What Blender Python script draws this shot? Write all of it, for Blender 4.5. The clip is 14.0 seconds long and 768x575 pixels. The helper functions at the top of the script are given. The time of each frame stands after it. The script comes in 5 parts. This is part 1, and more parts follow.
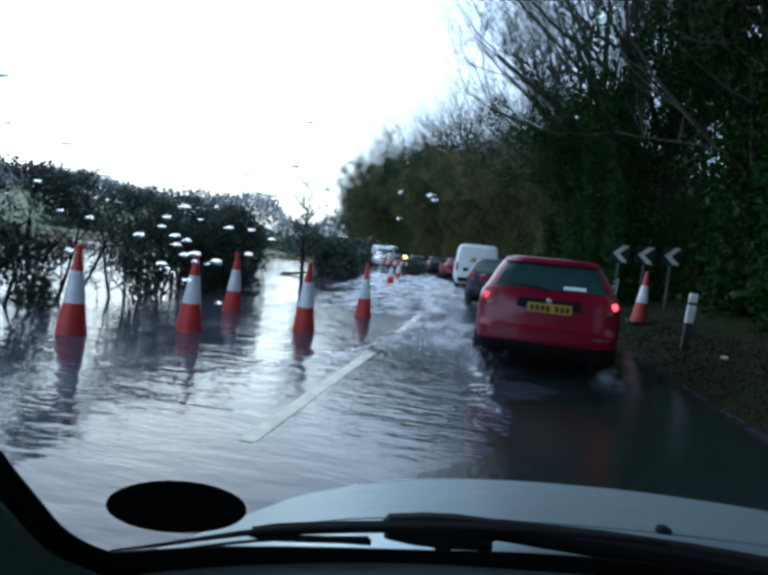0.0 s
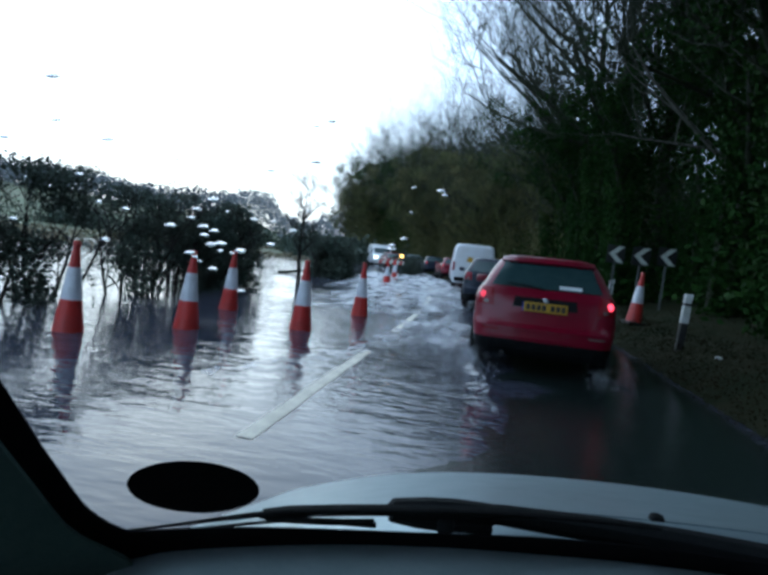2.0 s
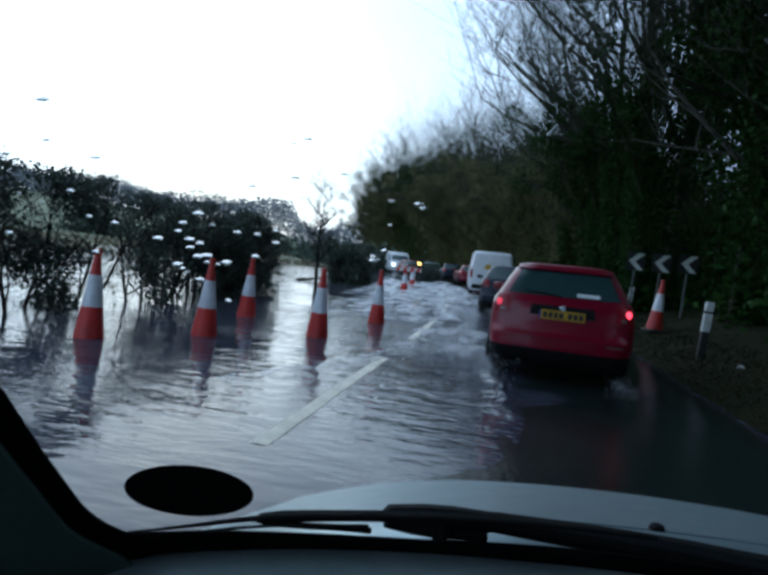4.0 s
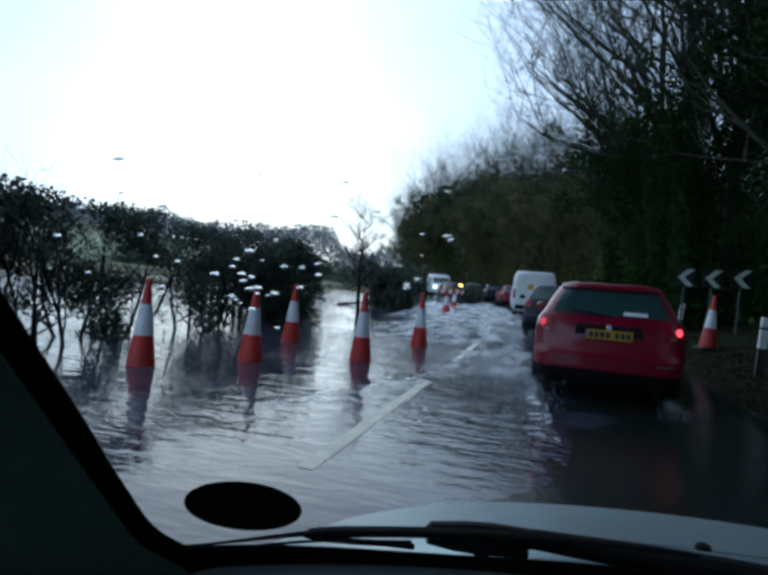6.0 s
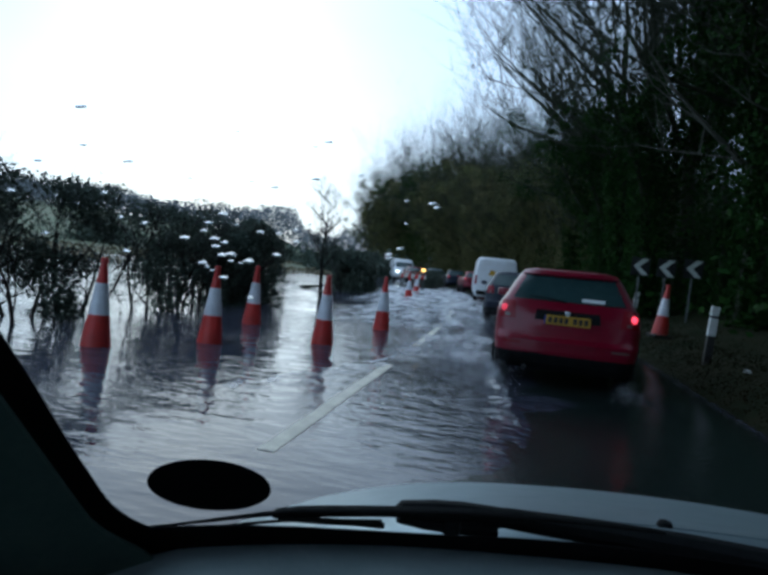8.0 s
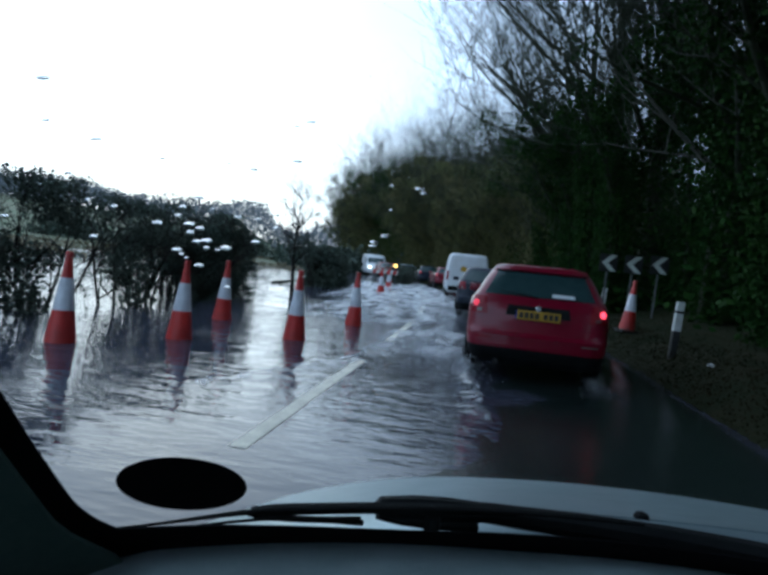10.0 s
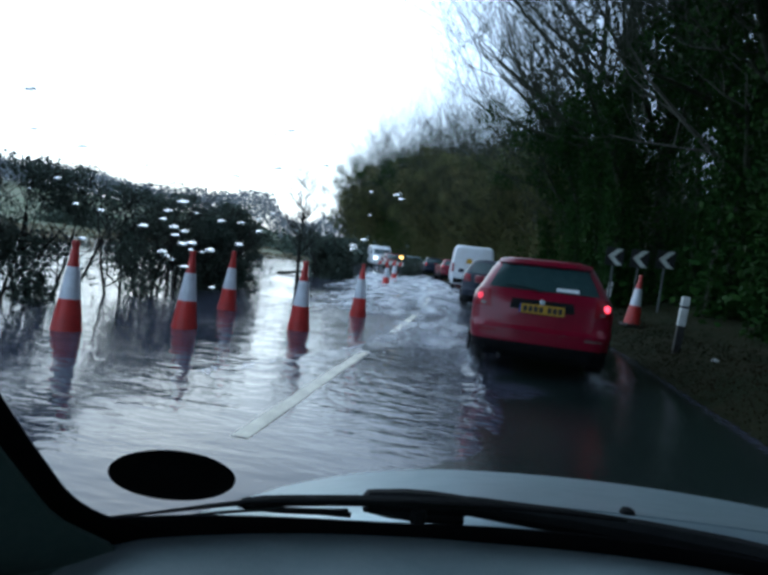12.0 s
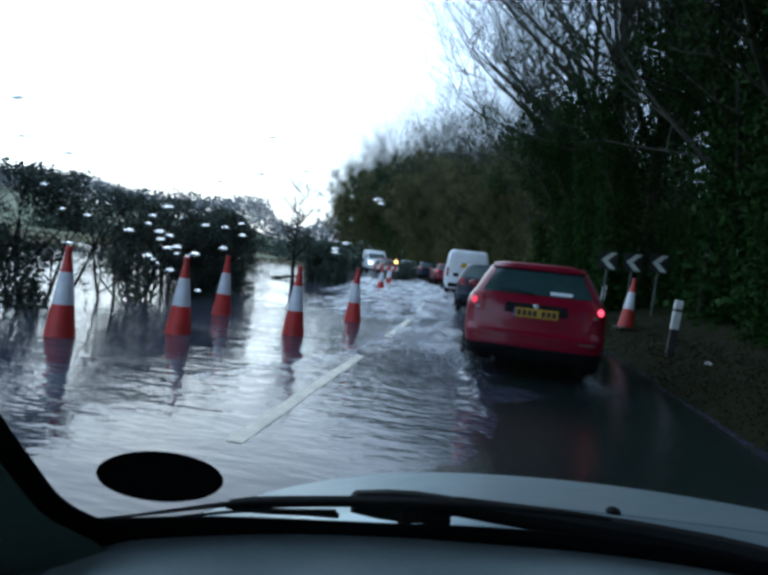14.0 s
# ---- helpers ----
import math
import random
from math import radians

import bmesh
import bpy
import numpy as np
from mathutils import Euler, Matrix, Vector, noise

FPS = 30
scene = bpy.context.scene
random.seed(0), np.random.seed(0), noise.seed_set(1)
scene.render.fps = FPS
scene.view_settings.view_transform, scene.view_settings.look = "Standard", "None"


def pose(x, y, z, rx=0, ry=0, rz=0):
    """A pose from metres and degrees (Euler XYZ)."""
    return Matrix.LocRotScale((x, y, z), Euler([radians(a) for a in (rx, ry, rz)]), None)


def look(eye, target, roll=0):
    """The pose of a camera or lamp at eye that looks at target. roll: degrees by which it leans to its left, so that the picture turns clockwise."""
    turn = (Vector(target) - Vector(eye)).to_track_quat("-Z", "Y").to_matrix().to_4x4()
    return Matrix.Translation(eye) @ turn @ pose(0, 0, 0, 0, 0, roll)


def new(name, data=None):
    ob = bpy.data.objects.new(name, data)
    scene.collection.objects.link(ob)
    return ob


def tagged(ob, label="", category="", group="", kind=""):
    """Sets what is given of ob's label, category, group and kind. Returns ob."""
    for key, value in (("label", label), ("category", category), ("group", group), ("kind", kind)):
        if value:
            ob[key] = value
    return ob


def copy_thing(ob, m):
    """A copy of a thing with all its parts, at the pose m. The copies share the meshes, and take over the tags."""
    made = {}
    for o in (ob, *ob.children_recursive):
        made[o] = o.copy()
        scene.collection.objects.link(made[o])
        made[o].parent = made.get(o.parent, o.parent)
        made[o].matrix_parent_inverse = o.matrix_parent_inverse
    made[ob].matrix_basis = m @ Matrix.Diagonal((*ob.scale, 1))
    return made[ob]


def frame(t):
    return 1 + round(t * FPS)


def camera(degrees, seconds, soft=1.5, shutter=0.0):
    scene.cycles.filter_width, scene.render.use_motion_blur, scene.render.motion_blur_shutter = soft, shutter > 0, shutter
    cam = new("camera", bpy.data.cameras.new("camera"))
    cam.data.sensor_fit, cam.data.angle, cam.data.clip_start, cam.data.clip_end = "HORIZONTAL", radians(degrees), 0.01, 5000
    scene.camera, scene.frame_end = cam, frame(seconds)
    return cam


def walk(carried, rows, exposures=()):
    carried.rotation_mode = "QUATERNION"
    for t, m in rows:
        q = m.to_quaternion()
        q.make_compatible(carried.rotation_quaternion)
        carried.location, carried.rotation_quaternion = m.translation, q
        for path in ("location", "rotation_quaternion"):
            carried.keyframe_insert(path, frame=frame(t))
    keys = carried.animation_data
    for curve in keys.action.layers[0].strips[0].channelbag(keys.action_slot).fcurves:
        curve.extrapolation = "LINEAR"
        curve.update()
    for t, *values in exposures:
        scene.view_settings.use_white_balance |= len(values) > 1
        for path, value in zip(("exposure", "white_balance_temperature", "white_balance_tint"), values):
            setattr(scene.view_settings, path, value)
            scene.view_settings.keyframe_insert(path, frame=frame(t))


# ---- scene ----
# One car ride through a flooded lane, seen from inside the car: everything that keeps its place round the camera stands still.
cam = camera(66.0, 14.0, soft=3.4)

ROWS = [
    (0.0, -0.006, 0.042, 1.274, 10.40, -3.23, 5.48),
    (0.5, -0.019, 0.033, 1.272, 9.83, -2.96, 6.19),
    (1.0, -0.014, 0.013, 1.276, 9.55, -2.90, 5.96),
    (1.5, -0.013, 0.023, 1.266, 9.88, -3.08, 5.74),
    (2.0, -0.011, 0.016, 1.268, 10.03, -3.27, 5.88),
    (4.5, 0.022, 0.006, 1.273, 13.06, -2.32, 5.28),
    (5.0, 0.029, 0.001, 1.271, 14.51, -1.71, 4.59),
    (5.5, 0.033, -0.000, 1.273, 15.39, -1.05, 4.38),
    (6.0, 0.027, -0.023, 1.277, 16.06, -0.87, 4.30),
    (6.5, 0.023, -0.027, 1.282, 15.63, -1.09, 4.42),
    (7.0, 0.024, -0.020, 1.280, 14.76, -1.50, 4.73),
    (7.5, 0.025, -0.010, 1.272, 13.71, -1.53, 4.06),
    (8.0, 0.011, -0.009, 1.266, 12.31, -2.11, 5.44),
    (8.5, 0.005, -0.010, 1.264, 11.11, -2.14, 5.86),
    (9.0, 0.000, -0.000, 1.260, 10.00, -2.10, 6.00),
    (11.5, 0.010, 0.006, 1.265, 9.41, -2.88, 5.51),
    (12.0, 0.019, -0.004, 1.270, 10.02, -3.16, 6.20),
    (12.5, 0.029, -0.003, 1.271, 10.42, -2.83, 5.61),
    (13.0, 0.033, 0.004, 1.273, 10.33, -2.71, 6.19),
    (13.5, 0.032, 0.006, 1.268, 10.09, -2.47, 6.04),
    (14.0, 0.030, -0.012, 1.270, 9.59, -2.67, 6.00),
]


def eye_pose(x, y, z, yaw, pitch, roll):
    return pose(x, y, z, 90 + pitch, 0, yaw) @ pose(0, 0, 0, 0, 0, roll)


walk(cam, [(r[0], eye_pose(*r[1:])) for r in ROWS], exposures=[(t, stops - 0.02, 5320, 5.5) for t, stops in ((0.0, 0.3), (1.0, 0.25), (2.0, 0.1), (4.5, -0.28), (7.5, -0.40), (9.0, -0.26), (11.5, 0.05), (12.5, 0.15), (14.0, 0.12))])

# ---------------------------------------------------------------- light
SUN_ELEVATION, SUN_TURN = 18.0, 30.0          # low winter sun behind cloud, ahead over the meadow
world = bpy.data.worlds.new("overcast_sky")
scene.world = world
world.use_nodes = True
wn, wl = world.node_tree.nodes, world.node_tree.links
wn.clear()
w_out = wn.new("ShaderNodeOutputWorld")
w_bg = wn.new("ShaderNodeBackground")
w_sky = wn.new("ShaderNodeTexSky")
w_sky.sky_type = "NISHITA"
w_sky.sun_disc = False
w_sky.sun_elevation, w_sky.sun_rotation = radians(SUN_ELEVATION), radians(-SUN_TURN)
w_sky.air_density, w_sky.dust_density = 1.0, 2.0
w_coord = wn.new("ShaderNodeTexCoord")
w_noise = wn.new("ShaderNodeTexNoise")
w_noise.inputs["Scale"].default_value = 2.2
w_noise.inputs["Detail"].default_value = 5.0
w_map = wn.new("ShaderNodeMapping")
w_map.inputs["Scale"].default_value = (1.0, 1.0, 2.6)
w_ramp = wn.new("ShaderNodeValToRGB")
w_ramp.color_ramp.elements[0].position, w_ramp.color_ramp.elements[1].position = 0.34, 0.66
w_ramp.color_ramp.elements[0].color = (13.2, 14.4, 17.4, 1)
w_ramp.color_ramp.elements[1].color = (15.0, 16.2, 19.2, 1)
w_mix = wn.new("ShaderNodeMixRGB")
w_mix.inputs["Fac"].default_value = 0.74
wl.new(w_coord.outputs["Generated"], w_map.inputs["Vector"])
wl.new(w_map.outputs["Vector"], w_noise.inputs["Vector"])
wl.new(w_noise.outputs["Fac"], w_ramp.inputs["Fac"])
wl.new(w_sky.outputs["Color"], w_mix.inputs["Color1"])
wl.new(w_ramp.outputs["Color"], w_mix.inputs["Color2"])
wl.new(w_mix.outputs["Color"], w_bg.inputs["Color"])
w_bg.inputs["Strength"].default_value = 0.10
wl.new(w_bg.outputs["Background"], w_out.inputs["Surface"])

sun_data = bpy.data.lights.new("sun", "SUN")
sun_data.energy, sun_data.angle, sun_data.color = 0.5, radians(60), (1.0, 0.96, 0.9)
sun = new("sun", sun_data)
sun_from = Vector((-math.sin(radians(SUN_TURN)) * math.cos(radians(SUN_ELEVATION)),
                   math.cos(radians(SUN_TURN)) * math.cos(radians(SUN_ELEVATION)), math.sin(radians(SUN_ELEVATION))))
sun.matrix_world = look(sun_from * 50, (0, 0, 0))

# ---------------------------------------------------------------- materials


def mat(name, colour, rough=0.6, metal=0.0, second=None, scale=8.0, bump=0.0, bump_scale=40.0, spec=0.5, coat=0.0,
        object_space=True, random_tone=0.0, rough2=None, stretch=(1, 1, 1), emit=None, emit_strength=0.0, island_tone=0.0):
    """A principled surface with two scales of colour variation, uneven gloss and fine relief."""
    m = bpy.data.materials.new(name)
    m.use_nodes = True
    n, l = m.node_tree.nodes, m.node_tree.links
    b = n["Principled BSDF"]
    b.inputs["Base Color"].default_value = (*colour, 1)
    b.inputs["Roughness"].default_value = rough
    b.inputs["Metallic"].default_value = metal
    b.inputs["Specular IOR Level"].default_value = spec
    b.inputs["Coat Weight"].default_value = coat
    b.inputs["Coat Roughness"].default_value = 0.05
    if emit:
        b.inputs["Emission Color"].default_value = (*emit, 1)
        b.inputs["Emission Strength"].default_value = emit_strength
    tc = n.new("ShaderNodeTexCoord")
    mp = n.new("ShaderNodeMapping")
    mp.inputs["Scale"].default_value = stretch
    l.new(tc.outputs["Object"], mp.inputs["Vector"])
    vec = mp.outputs["Vector"]
    last = None
    if second:
        big, small = n.new("ShaderNodeTexNoise"), n.new("ShaderNodeTexNoise")
        big.inputs["Scale"].default_value, big.inputs["Detail"].default_value = scale, 6.0
        small.inputs["Scale"].default_value, small.inputs["Detail"].default_value = scale * 9.0, 4.0
        l.new(vec, big.inputs["Vector"])
        l.new(vec, small.inputs["Vector"])
        add = n.new("ShaderNodeMath")
        add.operation = "ADD"
        half = n.new("ShaderNodeMath")
        half.operation = "MULTIPLY_ADD"
        half.inputs[1].default_value, half.inputs[2].default_value = 0.5, -0.25
        l.new(small.outputs["Fac"], half.inputs[0])
        l.new(big.outputs["Fac"], add.inputs[0])
        l.new(half.outputs[0], add.inputs[1])
        ramp = n.new("ShaderNodeValToRGB")
        ramp.color_ramp.elements[0].position, ramp.color_ramp.elements[1].position = 0.36, 0.66
        ramp.color_ramp.elements[0].color, ramp.color_ramp.elements[1].color = (*colour, 1), (*second, 1)
        l.new(add.outputs[0], ramp.inputs["Fac"])
        last = ramp.outputs["Color"]
        if rough2 is not None:
            rr = n.new("ShaderNodeMapRange")
            rr.inputs["From Min"].default_value, rr.inputs["From Max"].default_value = 0.36, 0.66
            rr.inputs["To Min"].default_value, rr.inputs["To Max"].default_value = rough, rough2
            l.new(add.outputs[0], rr.inputs["Value"])
            l.new(rr.outputs["Result"], b.inputs["Roughness"])
    if random_tone or island_tone:
        hsv = n.new("ShaderNodeHueSaturation")
        mr = n.new("ShaderNodeMapRange")
        amount = random_tone or island_tone
        mr.inputs["To Min"].default_value, mr.inputs["To Max"].default_value = 1 - amount, 1 + amount
        if random_tone:
            l.new(n.new("ShaderNodeObjectInfo").outputs["Random"], mr.inputs["Value"])
        else:
            l.new(n.new("ShaderNodeNewGeometry").outputs["Random Per Island"], mr.inputs["Value"])
        l.new(mr.outputs["Result"], hsv.inputs["Value"])
        if last:
            l.new(last, hsv.inputs["Color"])
        else:
            hsv.inputs["Color"].default_value = (*colour, 1)
        last = hsv.outputs["Color"]
    if last:
        l.new(last, b.inputs["Base Color"])
    if bump:
        tex = n.new("ShaderNodeTexNoise")
        tex.inputs["Scale"].default_value, tex.inputs["Detail"].default_value = bump_scale, 5.0
        l.new(vec, tex.inputs["Vector"])
        bp = n.new("ShaderNodeBump")
        bp.inputs["Strength"].default_value, bp.inputs["Distance"].default_value = bump, 0.02
        l.new(tex.outputs["Fac"], bp.inputs["Height"])
        l.new(bp.outputs["Normal"], b.inputs["Normal"])
    return m


def water_material():
    m = bpy.data.materials.new("flood_water")
    m.use_nodes = True
    n, l = m.node_tree.nodes, m.node_tree.links
    b = n["Principled BSDF"]
    b.inputs["Roughness"].default_value = 0.03
    b.inputs["IOR"].default_value = 1.33
    tc = n.new("ShaderNodeTexCoord")
    silt_sky_tint = n.new("ShaderNodeTexNoise")
    silt_sky_tint.inputs["Scale"].default_value, silt_sky_tint.inputs["Detail"].default_value = 0.35, 4.0
    ramp = n.new("ShaderNodeValToRGB")
    # Silt tone, with blue in the base standing in for reflected sky.
    ramp.color_ramp.elements[0].color, ramp.color_ramp.elements[1].color = (0.036, 0.039, 0.059, 1), (0.052, 0.055, 0.074, 1)
    l.new(tc.outputs["Object"], silt_sky_tint.inputs["Vector"])
    l.new(silt_sky_tint.outputs["Fac"], ramp.inputs["Fac"])
    l.new(ramp.outputs["Color"], b.inputs["Base Color"])
    mp = n.new("ShaderNodeMapping")
    mp.inputs["Scale"].default_value = (0.42, 1.0, 1.0)
    l.new(tc.outputs["Object"], mp.inputs["Vector"])
    small, wide, calm = (n.new("ShaderNodeTexNoise") for _ in range(3))
    for tex, s, d in ((small, 14.0, 2.0), (wide, 5.5, 2.0), (calm, 0.16, 2.0)):
        tex.inputs["Scale"].default_value, tex.inputs["Detail"].default_value = s, d
        l.new(mp.outputs["Vector"], tex.inputs["Vector"])
    mix = n.new("ShaderNodeMath")
    mix.operation = "MULTIPLY_ADD"
    mix.inputs[1].default_value = 0.55
    l.new(small.outputs["Fac"], mix.inputs[0])
    l.new(wide.outputs["Fac"], mix.inputs[2])
    gust = n.new("ShaderNodeMapRange")
    gust.inputs["From Min"].default_value, gust.inputs["From Max"].default_value = 0.4, 0.6
    gust.inputs["To Min"].default_value, gust.inputs["To Max"].default_value = 0.16, 0.75
    l.new(calm.outputs["Fac"], gust.inputs["Value"])
    bp = n.new("ShaderNodeBump")
    bp.inputs["Distance"].default_value = 0.035
    l.new(gust.outputs["Result"], bp.inputs["Strength"])
    l.new(mix.outputs[0], bp.inputs["Height"])
    l.new(bp.outputs["Normal"], b.inputs["Normal"])
    return m


def pane_material(name, tint=(0.905, 0.97, 0.94)):
    """Clear sheet glass: straight through, with the mirror gloss of a pane."""
    m = bpy.data.materials.new(name)
    m.use_nodes = True
    n, l = m.node_tree.nodes, m.node_tree.links
    n.remove(n["Principled BSDF"])
    clear, gloss, mix, fres = n.new("ShaderNodeBsdfTransparent"), n.new("ShaderNodeBsdfGlossy"), n.new("ShaderNodeMixShader"), n.new("ShaderNodeFresnel")
    clear.inputs["Color"].default_value = (*tint, 1)
    gloss.inputs["Roughness"].default_value = 0.02
    fres.inputs["IOR"].default_value = 1.04
    l.new(fres.outputs["Fac"], mix.inputs["Fac"])
    l.new(clear.outputs["BSDF"], mix.inputs[1])
    l.new(gloss.outputs["BSDF"], mix.inputs[2])
    l.new(mix.outputs["Shader"], n["Material Output"].inputs["Surface"])
    return m


def foam_material(name, scale, thin, thick, foot):
    m = bpy.data.materials.new(name)
    m.use_nodes = True
    n, l = m.node_tree.nodes, m.node_tree.links
    b = n["Principled BSDF"]
    b.inputs["Base Color"].default_value = (0.88, 0.89, 0.91, 1)
    b.inputs["Roughness"].default_value = 0.55
    tc = n.new("ShaderNodeTexCoord")
    tex = n.new("ShaderNodeTexNoise")
    tex.inputs["Scale"].default_value, tex.inputs["Detail"].default_value = scale, 6.0
    flow = n.new("ShaderNodeMapping")
    flow.inputs["Scale"].default_value = (1.0, 0.42, 1.0)
    flow.inputs["Rotation"].default_value = (0, 0, radians(-22))
    l.new(tc.outputs["Object"], flow.inputs["Vector"])
    tex.inputs["Roughness"].default_value, tex.inputs["Distortion"].default_value = 0.62, 0.5
    l.new(flow.outputs["Vector"], tex.inputs["Vector"])
    ramp = n.new("ShaderNodeMapRange")
    ramp.inputs["From Min"].default_value, ramp.inputs["From Max"].default_value = thin, thick
    ramp.inputs["To Min"].default_value, ramp.inputs["To Max"].default_value = 0.0, 0.85
    l.new(tex.outputs["Fac"], ramp.inputs["Value"])
    # crests are white, the thin rim of the sheet fades into the flood
    sep, crest, mul = n.new("ShaderNodeSeparateXYZ"), n.new("ShaderNodeMapRange"), n.new("ShaderNodeMath")
    l.new(tc.outputs["Object"], sep.inputs["Vector"])
    crest.inputs["From Min"].default_value, crest.inputs["From Max"].default_value = foot, foot + 0.044
    l.new(sep.outputs["Z"], crest.inputs["Value"])
    mul.operation = "MULTIPLY"
    l.new(ramp.outputs["Result"], mul.inputs[0])
    l.new(crest.outputs["Result"], mul.inputs[1])
    l.new(mul.outputs[0], b.inputs["Alpha"])
    return m


ASPHALT = mat("wet_asphalt", (0.010, 0.0145, 0.0135), 0.11, second=(0.018, 0.025, 0.023), scale=0.6, bump=0.30, bump_scale=18, rough2=0.18, spec=0.16)
GROUND = mat("soaked_pasture", (0.085, 0.115, 0.05), 0.85, second=(0.12, 0.11, 0.062), scale=0.12, bump=0.6, bump_scale=2.0)
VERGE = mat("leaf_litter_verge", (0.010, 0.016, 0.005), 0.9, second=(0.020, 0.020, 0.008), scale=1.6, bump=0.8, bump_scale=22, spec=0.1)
WATER = water_material()
PAINT = mat("road_paint", (0.84, 0.78, 0.63), 0.6, second=(0.64, 0.59, 0.47), scale=6.0, spec=0.35)
BARK = mat("damp_bark", (0.012, 0.018, 0.005), 0.85, second=(0.022, 0.029, 0.009), scale=3.0, bump=0.7, bump_scale=18, stretch=(1, 1, 0.3))
PALE_BARK = mat("pale_bark", (0.075, 0.075, 0.055), 0.85, second=(0.035, 0.038, 0.025), scale=2.5, bump=0.6, bump_scale=18, stretch=(1, 1, 0.3))
STEM_BARK = mat("pale_stem_bark", (0.085, 0.085, 0.05), 0.85, second=(0.03, 0.036, 0.018), scale=2.2, bump=0.5, bump_scale=18, stretch=(1, 1, 0.3))
TWIG = mat("bare_twig", (0.022, 0.020, 0.018), 0.85, second=(0.036, 0.032, 0.027), scale=2.0, spec=0.1)
IVY = mat("ivy_leaf", (0.012, 0.037, 0.006), 0.7, second=(0.022, 0.050, 0.008), scale=0.9, island_tone=0.35, spec=0.08)
BROWN_LEAF = mat("winter_scrub_leaf", (0.094, 0.106, 0.038), 0.7, second=(0.138, 0.124, 0.054), scale=0.35, island_tone=0.35, spec=0.08)
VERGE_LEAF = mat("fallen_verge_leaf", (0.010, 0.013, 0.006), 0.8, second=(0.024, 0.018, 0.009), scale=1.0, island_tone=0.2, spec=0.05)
HEDGE_LEAF = mat("hedge_leaf", (0.052, 0.074, 0.058), 0.6, second=(0.080, 0.095, 0.070), scale=1.2, island_tone=0.3, spec=0.1)
# Distance haze is mixed into this pale grey-blue base colour.
HAZED_WOOD = mat("hazed_far_wood", (0.15, 0.165, 0.18), 0.9, second=(0.19, 0.205, 0.215), scale=0.08, island_tone=0.10)
REED = mat("dead_grass", (0.17, 0.14, 0.085), 0.85, second=(0.10, 0.095, 0.05), scale=0.8, island_tone=0.3)
RED_PAINT = mat("red_car_paint", (0.165, 0.001, 0.016), 0.30, 0.0, second=(0.145, 0.001, 0.014), scale=1.5, coat=0.45, spec=0.3)
DARK_PAINT = mat("dark_blue_car_paint", (0.010, 0.016, 0.032), 0.35, 0.0, second=(0.008, 0.013, 0.026), scale=1.5, coat=0.15, spec=0.25)
SILVER_PAINT = mat("silver_car_paint", (0.31, 0.385, 0.41), 0.36, 0.65, second=(0.28, 0.355, 0.38), scale=2.0, coat=0.08, rough2=0.44)
WHITE_PAINT = mat("white_van_paint", (0.70, 0.72, 0.74), 0.35, second=(0.6, 0.61, 0.61), scale=1.2, coat=0.4)
BLACK_TRIM = mat("black_plastic", (0.005, 0.006, 0.0065), 0.6, second=(0.010, 0.011, 0.0115), scale=6.0, bump=0.1, bump_scale=200, spec=0.12)
RUBBER = mat("black_rubber", (0.008, 0.008, 0.008), 0.75, second=(0.013, 0.013, 0.013), scale=9.0, spec=0.12)
# Lifted teal base stands in for light seen through the closed car bodies.
CAR_GLASS = mat("car_window_glass", (0.021, 0.044, 0.045), 0.05, second=(0.031, 0.058, 0.059), scale=1.0, spec=0.5)
CHROME = mat("chrome", (0.7, 0.7, 0.72), 0.2, 1.0)
STEEL = mat("sooty_steel", (0.05, 0.05, 0.05), 0.5, 0.8, second=(0.03, 0.03, 0.03), scale=20.0)
TAIL_RED = mat("tail_lamp_red", (0.20, 0.006, 0.014), 0.25, coat=0.15, spec=0.25)
TAIL_LIT = mat("lit_tail_bulb", (0.8, 0.05, 0.06), 0.3, emit=(1.0, 0.05, 0.08), emit_strength=3.2)
HEAD_LIT = mat("lit_head_lamp", (0.9, 0.9, 0.85), 0.2, emit=(1.0, 0.93, 0.8), emit_strength=5.0)
AMBER_LIT = mat("lit_amber_lamp", (0.9, 0.5, 0.1), 0.3, emit=(1.0, 0.5, 0.12), emit_strength=4.0)
TAIL_DIM = mat("dim_tail_bulb", (0.7, 0.04, 0.06), 0.3, emit=(1.0, 0.06, 0.10), emit_strength=1.0)
LENS_CLEAR = mat("clear_lamp_lens", (0.16, 0.09, 0.09), 0.2, coat=0.2)
PLATE_YELLOW = mat("yellow_plate", (0.46, 0.27, 0.012), 0.4, second=(0.40, 0.235, 0.012), scale=8.0)
PLATE_INK = mat("black_ink", (0.015, 0.015, 0.015), 0.5)
PLATE_BLUE = mat("blue_plate_band", (0.02, 0.05, 0.28), 0.4)
SIGN_RED = mat("sign_red", (0.5, 0.02, 0.02), 0.4, second=(0.4, 0.02, 0.02), scale=5.0)
WOOD = mat("wet_post_wood", (0.05, 0.042, 0.03), 0.8, second=(0.085, 0.075, 0.058), scale=5.0, bump=0.5, bump_scale=30, stretch=(1, 1, 0.2))
PAPER = mat("white_sticker", (0.75, 0.78, 0.78), 0.5, second=(0.68, 0.7, 0.7), scale=20.0)
CONE_RED = mat("cone_orange_red", (0.46, 0.024, 0.018), 0.45, second=(0.34, 0.024, 0.02), scale=3.5, random_tone=0.12)
